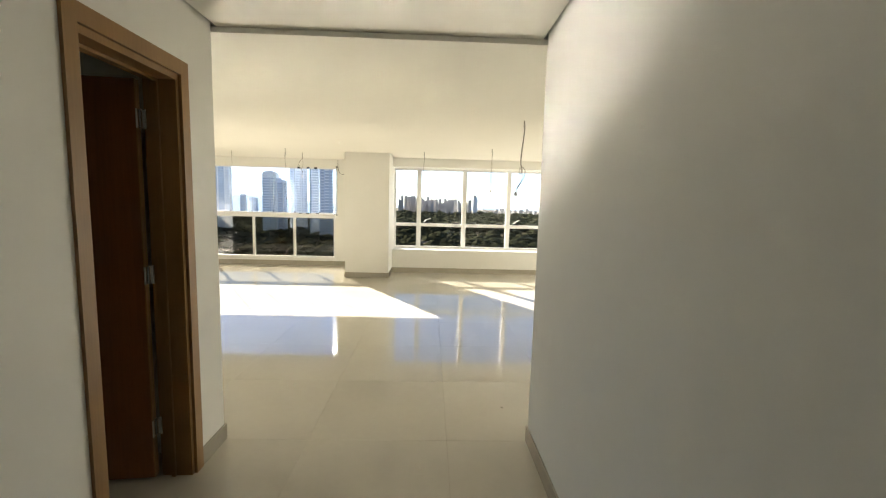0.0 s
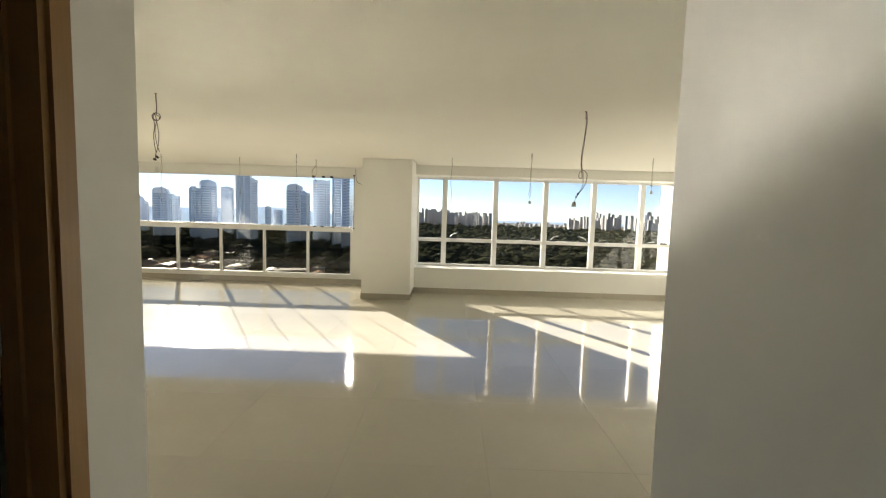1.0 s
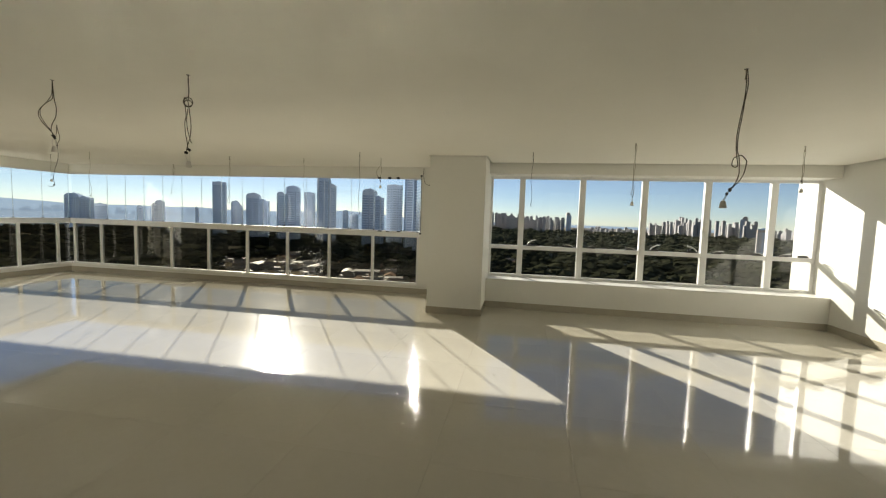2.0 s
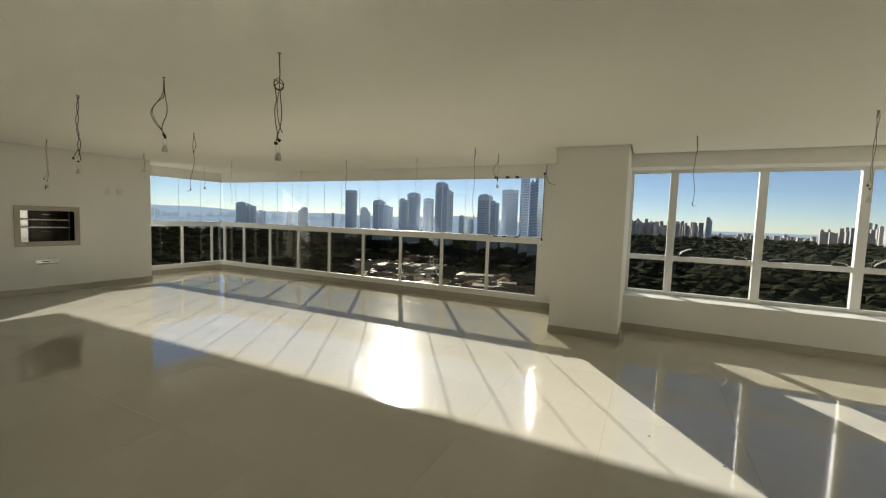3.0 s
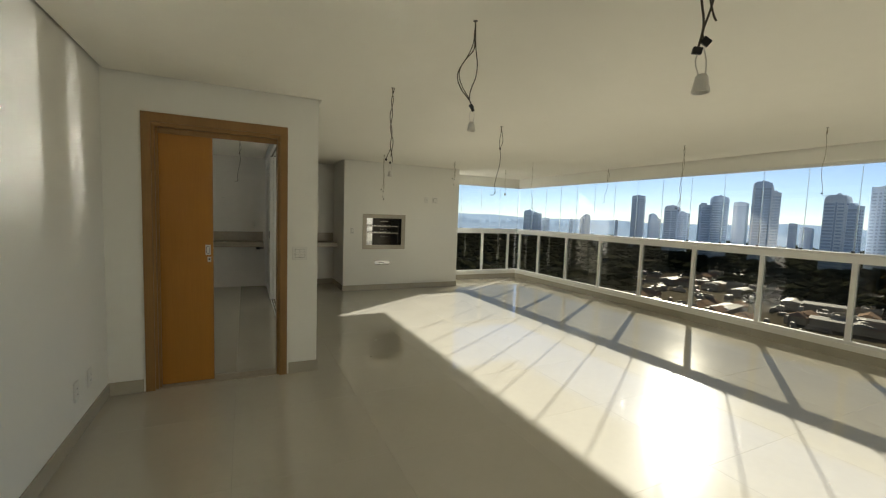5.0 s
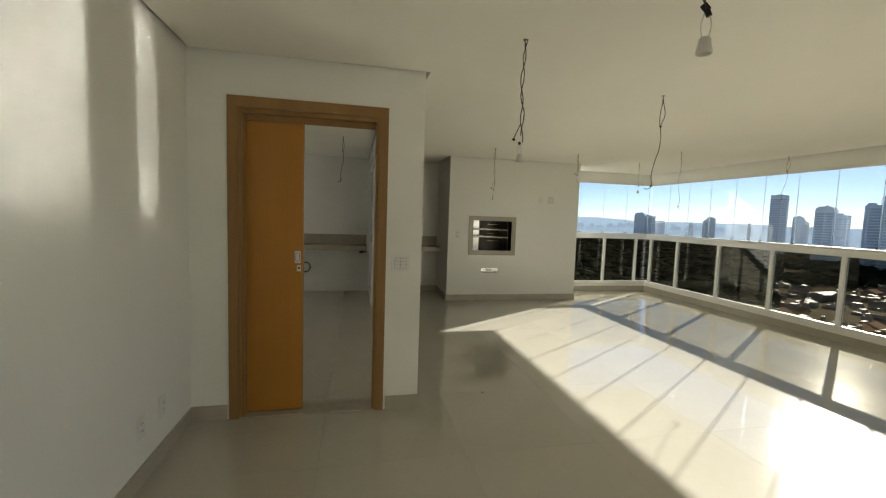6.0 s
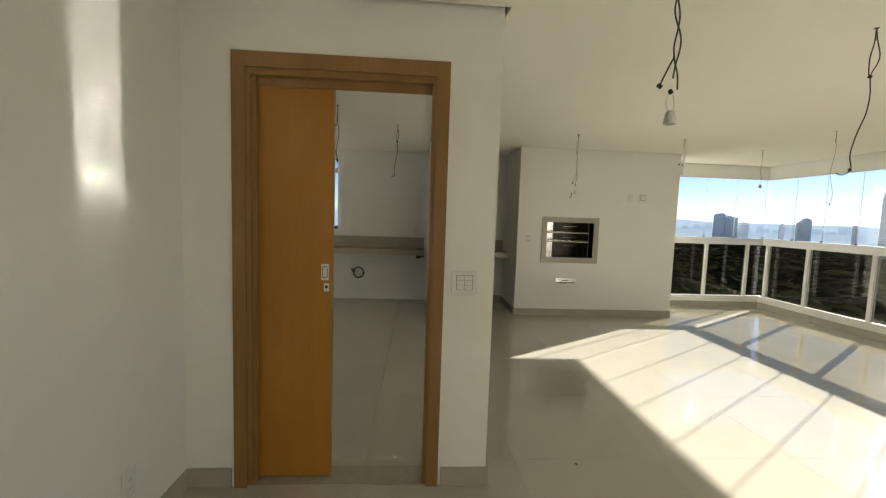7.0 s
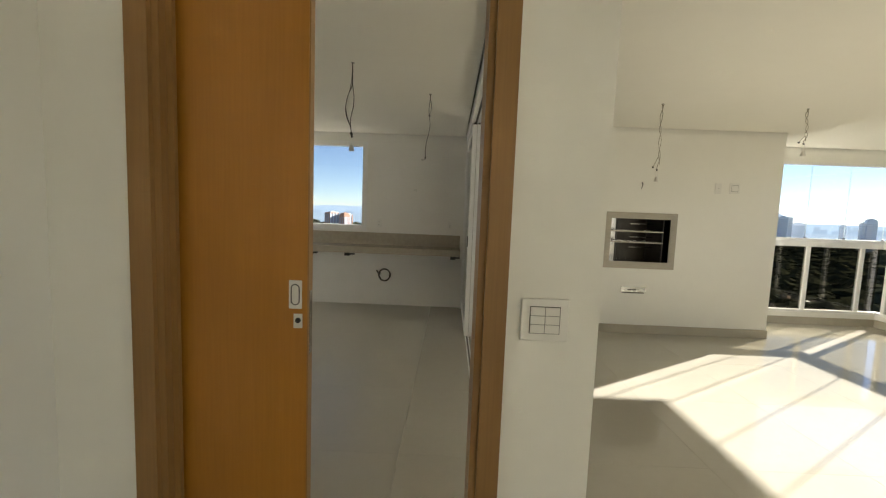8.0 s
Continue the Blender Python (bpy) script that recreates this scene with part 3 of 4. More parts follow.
# ---- switches and sockets ----
def plate(name, label, m, w, h, rows=1, cols=1, kind="switch"):
    """A wall plate in its own x-z plane, facing -y."""
    g = thing(name, label, kind)
    part("cover", B(-w / 2, w / 2, -0.009, 0, -h / 2, h / 2, bevel=0.003), PLASTIC, g)
    for i in range(cols):
        for j in range(rows):
            cw, ch = w * 0.62 / cols, h * 0.62 / rows
            x, z = (i - (cols - 1) / 2) * cw, (j - (rows - 1) / 2) * ch
            if kind == "socket":
                s = part("insert", B(x - cw * 0.4, x + cw * 0.4, -0.011, -0.0092, z - ch * 0.42, z + ch * 0.42, bevel=0.0008), PLASTIC, g)
                for k in (-1, 0, 1):
                    part("pin_hole", B(x + k * 0.0085 - 0.002, x + k * 0.0085 + 0.002, -0.0118, -0.0111, z - 0.002, z + 0.002), BLACK, s)
            else:
                if i == j == 0:
                    # a dark plate puts the shade between the rockers into colour
                    part("gap_shade_plate", B(-w * 0.32, w * 0.32, -0.0098, -0.0091, -h * 0.32, h * 0.32), SLOT, g, "dark plate for the shade between the rockers")
                part("rocker", B(x - cw * 0.482, x + cw * 0.482, -0.013, -0.0099, z - ch * 0.475, z + ch * 0.475, bevel=0.001), PLASTIC, g)
    g.matrix_world = m
    return g


plate("light_switch", "white six-rocker light switch plate on the wall", pose(XD, 4.585, 1.083, 0, 0, 90), 0.13, 0.118, 3, 2)
plate("light_switch", "white single light switch on the barbecue block", pose(XQ, 5.95, 1.13, 0, 0, 90), 0.072, 0.115, 1, 1)
plate("wall_socket", "white wall socket on the barbecue block", pose(XQ, 7.43, 1.765, 0, 0, 90), 0.075, 0.12, 1, 1, "socket")
plate("wall_socket", "white blank double wall plate on the barbecue block", pose(XQ, 7.62, 1.77, 0, 0, 90), 0.12, 0.12, 1, 1)
for x in (-4.99, -5.23):
    plate("wall_socket", "white double wall socket low on the wall", pose(x, YB, 0.305, 0, 0, 180), 0.075, 0.12, 2, 1, "socket")
for y in (3.30, 4.31):
    plate("wall_socket", "white double wall socket above the worktop", pose(XL, y, 1.175, 0, 0, 90), 0.07, 0.11, 2, 1, "socket")
plate("wall_socket", "white wall socket under the worktop", pose(XL, 2.68, 0.74, 0, 0, 90), 0.07, 0.09, 1, 1, "socket")
plate("wall_socket", "small white wall point on the tiled wall", pose(XL, 3.80, 1.66, 0, 0, 90), 0.05, 0.03, 1, 1)
o = thing("wall_wire", "bare wire ends poking from the wall above the grill", "wire")
part("cable", tube(smooth_line([(XQ, 6.545, 1.80), (XQ + 0.03, 6.54, 1.79), (XQ + 0.04, 6.535, 1.76), (XQ + 0.03, 6.53, 1.73)]), 0.005, 6), CABLE, o)
hose = thing("gas_hose", "coiled dark hose hanging from the wall under the worktop", "hose")
part("coil", tube(smooth_line([(XL, 3.28, 0.50)] + [(XL + 0.03 + 0.006 * k / 10, 3.40 + (0.075 + 0.004 * (k % 3)) * math.cos(math.pi - k * math.tau / 10), 0.44 + 0.085 * math.sin(math.pi - k * math.tau / 10)) for k in range(22)], 3), 0.011, 6), CABLE, hose)


# ---- bare pendant wires ----
SWAY = Vector((-0.65, -0.76, 0.0))         # the side to which the strands bulge
CROSS = Vector((0.76, -0.65, 0.0))
SIDE = Vector((0.486, -0.257, 0.0))        # the plane in which the slack cable hangs
HOLDER = [(0.003, 0.003), (0.011, 0.0), (0.0145, -0.005), (0.016, -0.015), (0.020, -0.036), (0.0215, -0.044), (0.0185, -0.044), (0.0165, -0.034)]


def strand(g, rows, L, mat, r, rng, jitter=0.003, side=SWAY):
    """One cable through (fall as a share of the length, sideways shift, cross shift)."""
    pts = [side * s + CROSS * (c + rng.uniform(-1, 1) * jitter) + Vector((0, 0, -L * f)) for f, s, c in rows]
    return part("cable", tube(smooth_line(pts, 5), r, 5), mat, g)


def connector(g, f, s, L, tilt, size=0.011, side=SWAY):
    j = part("connector", boxes((-size, size, -size * 0.6, size * 0.6, -size * 0.8, size * 0.8), bevel=0.002), BLACK, g, "black wire connector")
    p = side * s + Vector((0, 0, -L * f))
    j.matrix_basis = pose(p.x, p.y, p.z, 12, tilt, 49)


def pendant(x, y, z_end, seed, shape, holder=True, pale=False, top=H):
    rng = random.Random(seed)
    n = "pale ceiling cable" if pale else "dark ceiling cable"
    n += {"loop": ", knotted in a ring", "bulge": ", strands bowed apart", "twist": ", strands twisted together", "hook": ", ending in a bent hook", "thin": ", thin and wavy", "slack": ", slack with side loop"}[shape]
    g = thing("pendant_wire", n + (", with white lamp holder" if holder else ", hanging loose"), "pendant cable", "bare pendant cables")
    g.location = (x, y, top)
    L = top - z_end
    mat = PALECABLE if pale else CABLE
    r = 0.0026 if pale else 0.0029
    part("ceiling_hole", lathe([(0.012, -0.001), (0.012, 0.0)], 10), BLACK, g)
    part("bare_end", tube(smooth_line([(0, 0, 0), (0.002, 0, -0.03), (0, 0.002, -0.06)], 3), r * 1.3, 5), PALECABLE, g, "stripped pale cable end")
    k = 0.06 / L
    low = 1.0 - 0.115 / L if holder else 1.0        # where the connectors sit
    tip = 0.0
    if shape == "loop":
        f0 = 0.05 / L
        ring = [(0.25 + 0.5 * 0.056 / L * (1 - math.cos(q * math.tau / 10)), 0.027 * math.sin(q * math.tau / 10) + 0.004, 0.003 * q) for q in range(1, 13)]
        strand(g, [(0, 0, 0), (f0, 0, 0), (0.16, -0.003, 0), (0.25, 0, 0)] + ring + [(0.42, 0.016, 0.01), (0.52, 0.024, 0.01), (0.64, 0.020, 0.008), (0.74, 0.010, 0.005), (low, 0.016, 0)], L, mat, r, rng)
        ring = [(0.265 + 0.5 * 0.046 / L * (1 - math.cos(q * math.tau / 10)), -0.024 * math.sin(q * math.tau / 10), -0.003 * q) for q in range(1, 11)]
        strand(g, [(0, 0, 0.005), (f0, 0, 0.005), (0.17, -0.004, 0.005), (0.26, 0, 0.004)] + ring + [(0.42, -0.008, 0), (0.54, -0.014, 0), (0.66, -0.008, 0), (0.76, 0.008, 0), (low - 0.02, 0.003, 0)], L, mat, r, rng)
        strand(g, [(0.36, 0.004, 0.004), (0.48, 0.012, 0.004), (0.60, 0.006, 0.004), (0.70, -0.010, 0.004), (0.73, -0.018, 0.004)], L, mat, r * 0.85, rng)
        tip = 0.008
        connector(g, low - 0.02, 0.0, L, 40)
        connector(g, low + 0.012, 0.018, L, 10)
    elif shape == "bulge":
        strand(g, [(0, 0, 0), (0.12, 0.002, 0), (0.25, 0.002, 0), (0.34, 0.045, 0), (0.44, 0.078, 0), (0.52, 0.08, 0), (0.62, 0.055, 0), (0.72, 0.012, 0), (low, 0.0, 0)], L, mat, r, rng)
        strand(g, [(0, 0, 0.005), (0.14, -0.004, 0.004), (0.26, -0.008, 0), (0.38, -0.017, 0), (0.50, -0.012, 0), (0.60, 0.008, 0), (0.69, 0.016, 0), (low - 0.03, 0.004, 0)], L, mat, r, rng)
        strand(g, [(0.08, 0.001, 0.003), (0.2, 0.006, 0.003), (0.30, 0.03, 0.003), (0.40, 0.064, 0.004), (0.49, 0.072, 0.004), (0.6, 0.05, 0.004), (0.7, 0.016, 0.004), (low - 0.01, 0.003, 0.003)], L, mat, r * 0.8, rng)
        connector(g, low - 0.02, 0.004, L, 55)
        connector(g, low + 0.01, -0.003, L, 70, 0.009)
        tip = 0.0
    elif shape == "twist":
        for q in (-1, 1):
            strand(g, [(i / 12 * (low if q > 0 else low - 0.06), q * 0.009 * math.sin(i * 1.3 + 0.4 * seed) + 0.006 * math.sin(i * 0.55 + seed), q * 0.005) for i in range(13)], L, mat, r, rng)
        strand(g, [(low - 0.16, 0.004, 0), (low - 0.07, 0.03, 0), (low - 0.03, 0.042, 0)], L, mat, r, rng)
        connector(g, low - 0.03, 0.041, L, 40, 0.0085)
        connector(g, low + 0.005, 0.006, L, 65, 0.008)
        tip = 0.006
    elif shape == "hook":
        strand(g, [(0, 0, 0), (0.10, 0.002, 0), (0.20, 0.012, 0), (0.32, 0.008, 0), (0.33, 0.0, 0)], L, mat, r, rng)
        strand(g, [(0, 0, 0.004), (0.08, -0.008, 0.004), (0.18, -0.022, 0.004), (0.24, -0.018, 0.004), (0.32, 0.002, 0.003), (0.45, -0.004, 0), (0.58, 0.004, 0), (0.72, 0.03, 0), (0.86, 0.045, 0), (0.95, 0.036, 0),
                   (0.985, 0.048, 0), (1.0, 0.07, 0), (0.985, 0.092, 0)], L, mat, r, rng)
        connector(g, 0.325, 0.004, L, 30, 0.009)
        connector(g, 0.965, 0.04, L, 40, 0.008)
    elif shape == "slack":
        k = [(0, 0, 0), (0.11, 0.011, 0), (0.22, 0.0, 0), (0.33, -0.014, 0), (0.47, -0.034, 0), (0.57, -0.030, 0), (0.63, -0.012, 0)]
        loop = [(0.655 + 0.042 * math.sin(q * math.tau / 10), -0.045 + 0.042 * math.cos(q * math.tau / 10), 0.004 * q) for q in range(1, 11)]
        strand(g, k + loop + [(0.68, 0.014, 0.03), (0.74, 0.022, 0.02), (0.80, 0.0, 0.01), (0.86, -0.05, 0)], L, mat, r, rng, side=SIDE)
        strand(g, [(f, s + 0.006, 0.006) for f, s, _ in k] + [(0.69, 0.004, 0.004), (0.75, 0.010, 0), (0.81, -0.012, 0), (0.875, -0.068, 0)], L, mat, r, rng, side=SIDE)
        connector(g, 0.86, -0.055, L, 40, side=SIDE)
        connector(g, 0.89, -0.080, L, 65, 0.009, side=SIDE)
        for q in (-1, 1):
            part("lead", tube([SIDE * (-0.078 + 0.006 * q) + Vector((0, 0, -L * 0.885)), SIDE * (-0.108 + 0.006 * q) + Vector((0, 0, -L + 0.046))], 0.0016, 5), PORC, g, "thin pale lead")
        c = SIDE * -0.108
        part("lamp_holder", lathe(HOLDER, 16, at=(c.x, c.y, -L + 0.048)), PORC, g, "white ceramic lamp holder")
        return g
    else:
        w = rng.uniform(0.006, 0.014)
        strand(g, [(0, 0, 0)] + [(i / 11 * low, w * math.sin(i * 0.9 + seed) * (0.3 + i / 9), w * 0.7 * math.cos(i * 0.8 + 2 * seed)) for i in range(1, 12)], L, mat, r * 0.9, rng)
        strand(g, [(0, 0, 0.004)] + [(i / 9 * 0.16, 0.004 * math.sin(i * 0.8 + seed), 0.005) for i in range(1, 10)], L, mat, r * 0.8, rng)
        tip = w * math.sin(9.9 + seed) * (0.3 + 11 / 9)
        connector(g, low - 0.015, tip, L, 30, 0.008)
        if not holder:
            e = low
            strand(g, [(e, tip, 0), (e + 0.015, tip - 0.012, 0), (e + 0.02, tip - 0.03, 0), (e + 0.005, tip - 0.05, 0)], L, mat, r * 0.8, rng)
    if holder:
        zh = -L + 0.048
        for q in (-1, 1):
            part("lead", tube(smooth_line([SWAY * (tip + 0.004 * q) + Vector((0, 0, -L * low)), SWAY * (tip + 0.012 * q) + Vector((0, 0, -L * low * 0.5 + zh * 0.5)), SWAY * (tip * 0.4 + 0.008 * q) + Vector((0, 0, zh))], 4), 0.0016, 5), PORC, g, "thin pale lead")
        c = SWAY * tip * 0.4
        part("lamp_holder", lathe(HOLDER, 16, at=(c.x, c.y, zh)), PORC, g, "white ceramic lamp holder")
    return g


for i, (x, y, z, shape, holder, pale) in enumerate((
        (-2.507, 5.177, 1.78, "loop", True, False), (-3.69, 5.18, 1.885, "bulge", True, False), (-4.948, 5.175, 1.745, "twist", True, False),
        (-5.594, 6.605, 1.70, "hook", False, False), (-2.603, 8.545, 1.50, "thin", False, False), (-3.86, 9.15, 1.79, "thin", False, True),
        (-0.05, 8.52, 1.70, "thin", False, False), (1.11, 7.83, 1.70, "twist", True, True), (1.10, 5.40, 1.60, "slack", True, False),
        (-8.43, 6.21, 1.72, "twist", True, True), (-8.43, 7.52, 2.0, "twist", True, True), (-8.9, 8.92, 1.92, "thin", True, True),
        (-7.68, 8.65, 1.66, "thin", False, True), (-5.2, 9.03, 1.63, "twist", False, True), (-2.46, 9.09, 1.93, "bulge", True, True),
        (-7.45, 10.2, 1.80, "hook", False, True), (2.94, 7.99, 1.90, "twist", True, True), (-7.63, 3.56, 1.79, "bulge", True, False),
        (-8.37, 4.09, 1.84, "hook", False, False))):
    pendant(x, y, z, i + 3, shape, holder, pale)
o = thing("wall_wire", "bent wire stub sticking out of the pier", "wire")
part("cable", tube(smooth_line([(-2.03, YG - 0.04, 2.40), (-2.02, YG - 0.07, 2.25), (-1.98, YG - 0.08, 2.12), (-1.88, YG - 0.09, 2.08)]), 0.004, 5), CABLE, o)

# wall tiles of the kitchen, each its own piece
kw = bpy.data.objects["wall_outer_west"]
ky, kz = 0.6, 0.304
bm = B(0, 0.003, 0.0007, ky - 0.0007, 0.0007, kz - 0.0007)
ktile = put_mesh("wall_tile", bm, KTILE)
for i in range(7):
    for j in range(8):
        y, z = 0.56 + i * ky, j * kz
        if y + ky > 0.95 and y < 3.12 and z + kz > 1.06 and z < 2.31 or y + ky > 4.8:
            continue
        t = new("wall_tile", ktile)
        t.location = (XL, y, z)
        t.parent = kw


# crumbs of plaster left on the floor
def crumb(x, y, r, seed):
    rng = random.Random(seed)
    bm = bmesh.new()
    bmesh.ops.create_icosphere(bm, subdivisions=1, radius=r)
    for v in bm.verts:
        v.co = Vector((v.co.x * rng.uniform(0.6, 1.5), v.co.y * rng.uniform(0.6, 1.3), abs(v.co.z) * rng.uniform(0.2, 0.5)))
    ob = solid("plaster_crumb", bm, GROUT if seed % 2 else CABLE, "small dark crumb of building dirt on the floor", "debris", "dirt crumbs")
    ob.location = (x, y, 0.0005)


for i, (x, y, r) in enumerate(((0.649, 3.637, 0.010), (-6.34, 5.51, 0.02), (-5.82, 5.30, 0.012), (-0.36, 6.48, 0.011), (0.056, 6.306, 0.010))):
    crumb(x, y, r, 40 + i)


# ---- outside: ground, woods, houses, towers, hills ----
GZ = -42.0
LAND = material("city_ground", (0.125, 0.108, 0.078), 0.9, vary=0.5, scale=0.012, bump=0.0, spec=0.0)
LEAF = material("tree_canopy", (0.037, 0.039, 0.023), 0.8, vary=0.4, scale=0.02, spec=0.0)
ROOFM = material("clay_roof", (0.30, 0.205, 0.145), 0.8, vary=0.35, scale=0.1, per_object=0.5, spec=0.0)
SHED = material("pale_roof", (0.33, 0.305, 0.27), 0.6, vary=0.25, scale=0.05, per_object=0.6, spec=0.15)
HOUSEW = material("house_wall", (0.36, 0.32, 0.26), 0.8, vary=0.1, scale=0.2, spec=0.0)
# Distance haze is put into the tower colours: bluish, pale, low in contrast.
FAC = [material("haze_tinted_facade", c, 0.7, vary=0.08, scale=0.05) for c in ((0.66, 0.73, 0.82), (0.72, 0.77, 0.83), (0.56, 0.64, 0.75), (0.76, 0.78, 0.80))]
BAND = material("haze_tinted_glazing", (0.42, 0.49, 0.59), 0.25, vary=0.2, scale=0.1)
EYE0 = Vector((-1.5, 4.0, 1.46))

solid("ground", B(-4900, 4900, -4900, 4900, GZ - 2, GZ), LAND, "dark green and brown city ground far below", "ground", kind="structure")


BRICKM = material("raw_brickwork", (0.42, 0.24, 0.16), 0.85, vary=0.25, scale=0.2)


TANM = material("tan_render", (0.52, 0.42, 0.33), 0.8, vary=0.15, scale=0.1)


def tower_volume(g, rng, x0, x1, y0, y1, h, style, skin, skin2):
    """One shaft of a tower: wall, storey-high glazing bays on the front, slabs or piers, glazed strips on both sides."""
    w = x1 - x0
    part("wall", B(x0, x1, y0, y1, 0, h), skin, g)
    n = max(int(h / 3.1), 4)
    zs = [2.5 + i * (h - 5) / n for i in range(n)]
    if style == 0:
        for a, b in ((0.04, 0.18), (0.24, 0.32), (0.38, 0.62), (0.68, 0.76), (0.82, 0.96)):
            tall = rng.uniform(1.2, 2.0)
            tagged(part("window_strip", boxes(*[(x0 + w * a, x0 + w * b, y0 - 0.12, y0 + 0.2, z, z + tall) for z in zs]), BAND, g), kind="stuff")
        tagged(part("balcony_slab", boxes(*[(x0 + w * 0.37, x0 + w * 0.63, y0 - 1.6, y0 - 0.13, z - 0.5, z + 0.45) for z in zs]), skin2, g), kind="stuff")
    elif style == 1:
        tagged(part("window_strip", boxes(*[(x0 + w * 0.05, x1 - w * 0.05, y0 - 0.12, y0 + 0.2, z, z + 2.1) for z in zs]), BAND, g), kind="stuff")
        k = max(int(w / 4.5), 2)
        for i in range(k):
            x = x0 + w * (0.04 + 0.92 * i / (k - 1)) if k > 1 else x0
            part("pier", B(x - 0.5, x + 0.5 + rng.uniform(0, 0.8), y0 - 0.7, y0 + 0.1, 0, h - rng.uniform(0, 2)), skin2, g)
    else:
        a = rng.uniform(0.4, 0.6)
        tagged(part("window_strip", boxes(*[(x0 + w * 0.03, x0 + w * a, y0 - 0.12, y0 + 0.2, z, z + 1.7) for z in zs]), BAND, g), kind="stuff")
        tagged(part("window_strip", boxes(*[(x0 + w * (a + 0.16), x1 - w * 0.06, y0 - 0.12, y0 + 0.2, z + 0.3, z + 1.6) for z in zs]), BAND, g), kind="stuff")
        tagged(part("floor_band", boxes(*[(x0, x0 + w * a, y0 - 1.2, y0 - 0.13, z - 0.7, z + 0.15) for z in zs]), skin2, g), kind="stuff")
        # strip on the wall whose darker colour stands for the shade of a slot
        part("recess_shade", B(x0 + w * (a + 0.03), x0 + w * (a + 0.11), y0 - 0.1, y0 + 0.2, 0, h - 3), BAND, g)
    d = y1 - y0
    for x in (x0, x1):
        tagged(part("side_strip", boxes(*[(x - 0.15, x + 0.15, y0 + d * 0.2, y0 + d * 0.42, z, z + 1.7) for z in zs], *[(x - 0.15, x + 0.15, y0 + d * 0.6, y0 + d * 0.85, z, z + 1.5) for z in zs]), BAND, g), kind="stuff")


def tower(az0, az1, elev, dist, style, crown=0):
    """A tower block of two or three shafts of unequal height with plant rooms on top, seen between two bearings and up to an elevation."""
    rng = random.Random(70 + style)
    az = radians((az0 + az1) / 2)
    turn = 38 if az0 < -100 else style * 17 % 37 - 18
    w = dist * radians(az1 - az0) * 0.9
    h = EYE0.z + dist * math.tan(radians(elev)) - GZ
    q = w * 0.36
    g = thing("tower_block", ("tall residential tower block with rows of balconies, haze in its colour", "slender glazed tower block with vertical piers, haze in its colour", "tower block with continuous floor bands, haze in its colour")[style % 3], "building", "city towers")
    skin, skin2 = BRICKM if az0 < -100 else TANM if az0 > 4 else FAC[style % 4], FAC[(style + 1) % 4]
    if crown:
        cut = rng.uniform(0.28, 0.42) * rng.choice((-1, 1))
        core = sorted((-w * 0.5 * math.copysign(1, cut), w * (0.5 - abs(cut)) * math.copysign(1, cut)))
        wing = sorted((core[1] if cut > 0 else core[0], w * 0.5 * math.copysign(1, cut)))
        low = h * rng.uniform(0.84, 0.93)
        tower_volume(g, rng, core[0], core[1], -q, q, h - 4.0, style % 3, skin, skin2)
        tower_volume(g, rng, wing[0] + 0.02, wing[1] - 0.02, -q * 0.7, q * 1.2, low, (style + 2) % 3, skin2, skin)
        cw, cx = core[1] - core[0], (core[0] + core[1]) / 2
        part("crown", boxes((cx - cw * 0.48, cx + cw * 0.46, -q * 0.9, q * 0.9, h - 4.0, h - 1.6), (cx - cw * 0.38, cx + cw * 0.30, -q * 0.7, q * 0.7, h - 1.6, h), (cx - cw * 0.05, cx + cw * 0.08, -q * 0.2, q * 0.2, h, h + 1.6)), skin, g)
        part("plant_room", boxes((wing[0] + 1, wing[0] + (wing[1] - wing[0]) * 0.6, -q * 0.4, q * 0.6, low, low + 2.2)), skin2, g)
    else:
        tower_volume(g, rng, -w / 2, w / 2, -q, q, h - 2.4, style % 3, skin, skin2)
        part("parapet", boxes((-w * 0.5, w * 0.5, -q - 0.2, -q + 0.4, h - 2.4, h - 1.2), (-w * 0.2, w * 0.15, -q * 0.4, q * 0.4, h - 2.4, h)), skin2, g)
    g.matrix_world = pose(EYE0.x + dist * math.sin(az), EYE0.y + dist * math.cos(az), GZ, 0, 0, -math.degrees(az) + turn)
    return g


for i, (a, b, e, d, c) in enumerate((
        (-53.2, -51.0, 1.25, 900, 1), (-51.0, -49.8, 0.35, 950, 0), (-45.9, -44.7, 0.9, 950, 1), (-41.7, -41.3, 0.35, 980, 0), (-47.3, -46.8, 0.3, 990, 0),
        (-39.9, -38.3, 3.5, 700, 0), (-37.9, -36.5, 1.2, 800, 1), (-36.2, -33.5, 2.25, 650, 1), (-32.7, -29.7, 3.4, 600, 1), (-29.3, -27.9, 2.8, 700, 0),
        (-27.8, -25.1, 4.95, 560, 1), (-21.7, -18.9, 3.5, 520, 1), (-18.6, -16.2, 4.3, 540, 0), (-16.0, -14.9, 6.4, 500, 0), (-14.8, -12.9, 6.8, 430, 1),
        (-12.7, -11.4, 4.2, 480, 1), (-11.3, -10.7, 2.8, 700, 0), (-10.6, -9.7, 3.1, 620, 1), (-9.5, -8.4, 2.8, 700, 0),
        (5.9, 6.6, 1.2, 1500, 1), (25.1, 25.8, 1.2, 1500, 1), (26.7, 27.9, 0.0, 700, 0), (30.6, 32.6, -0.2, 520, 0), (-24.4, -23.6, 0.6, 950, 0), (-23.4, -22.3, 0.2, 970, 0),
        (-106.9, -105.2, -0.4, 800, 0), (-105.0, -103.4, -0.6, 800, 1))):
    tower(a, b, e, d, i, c)


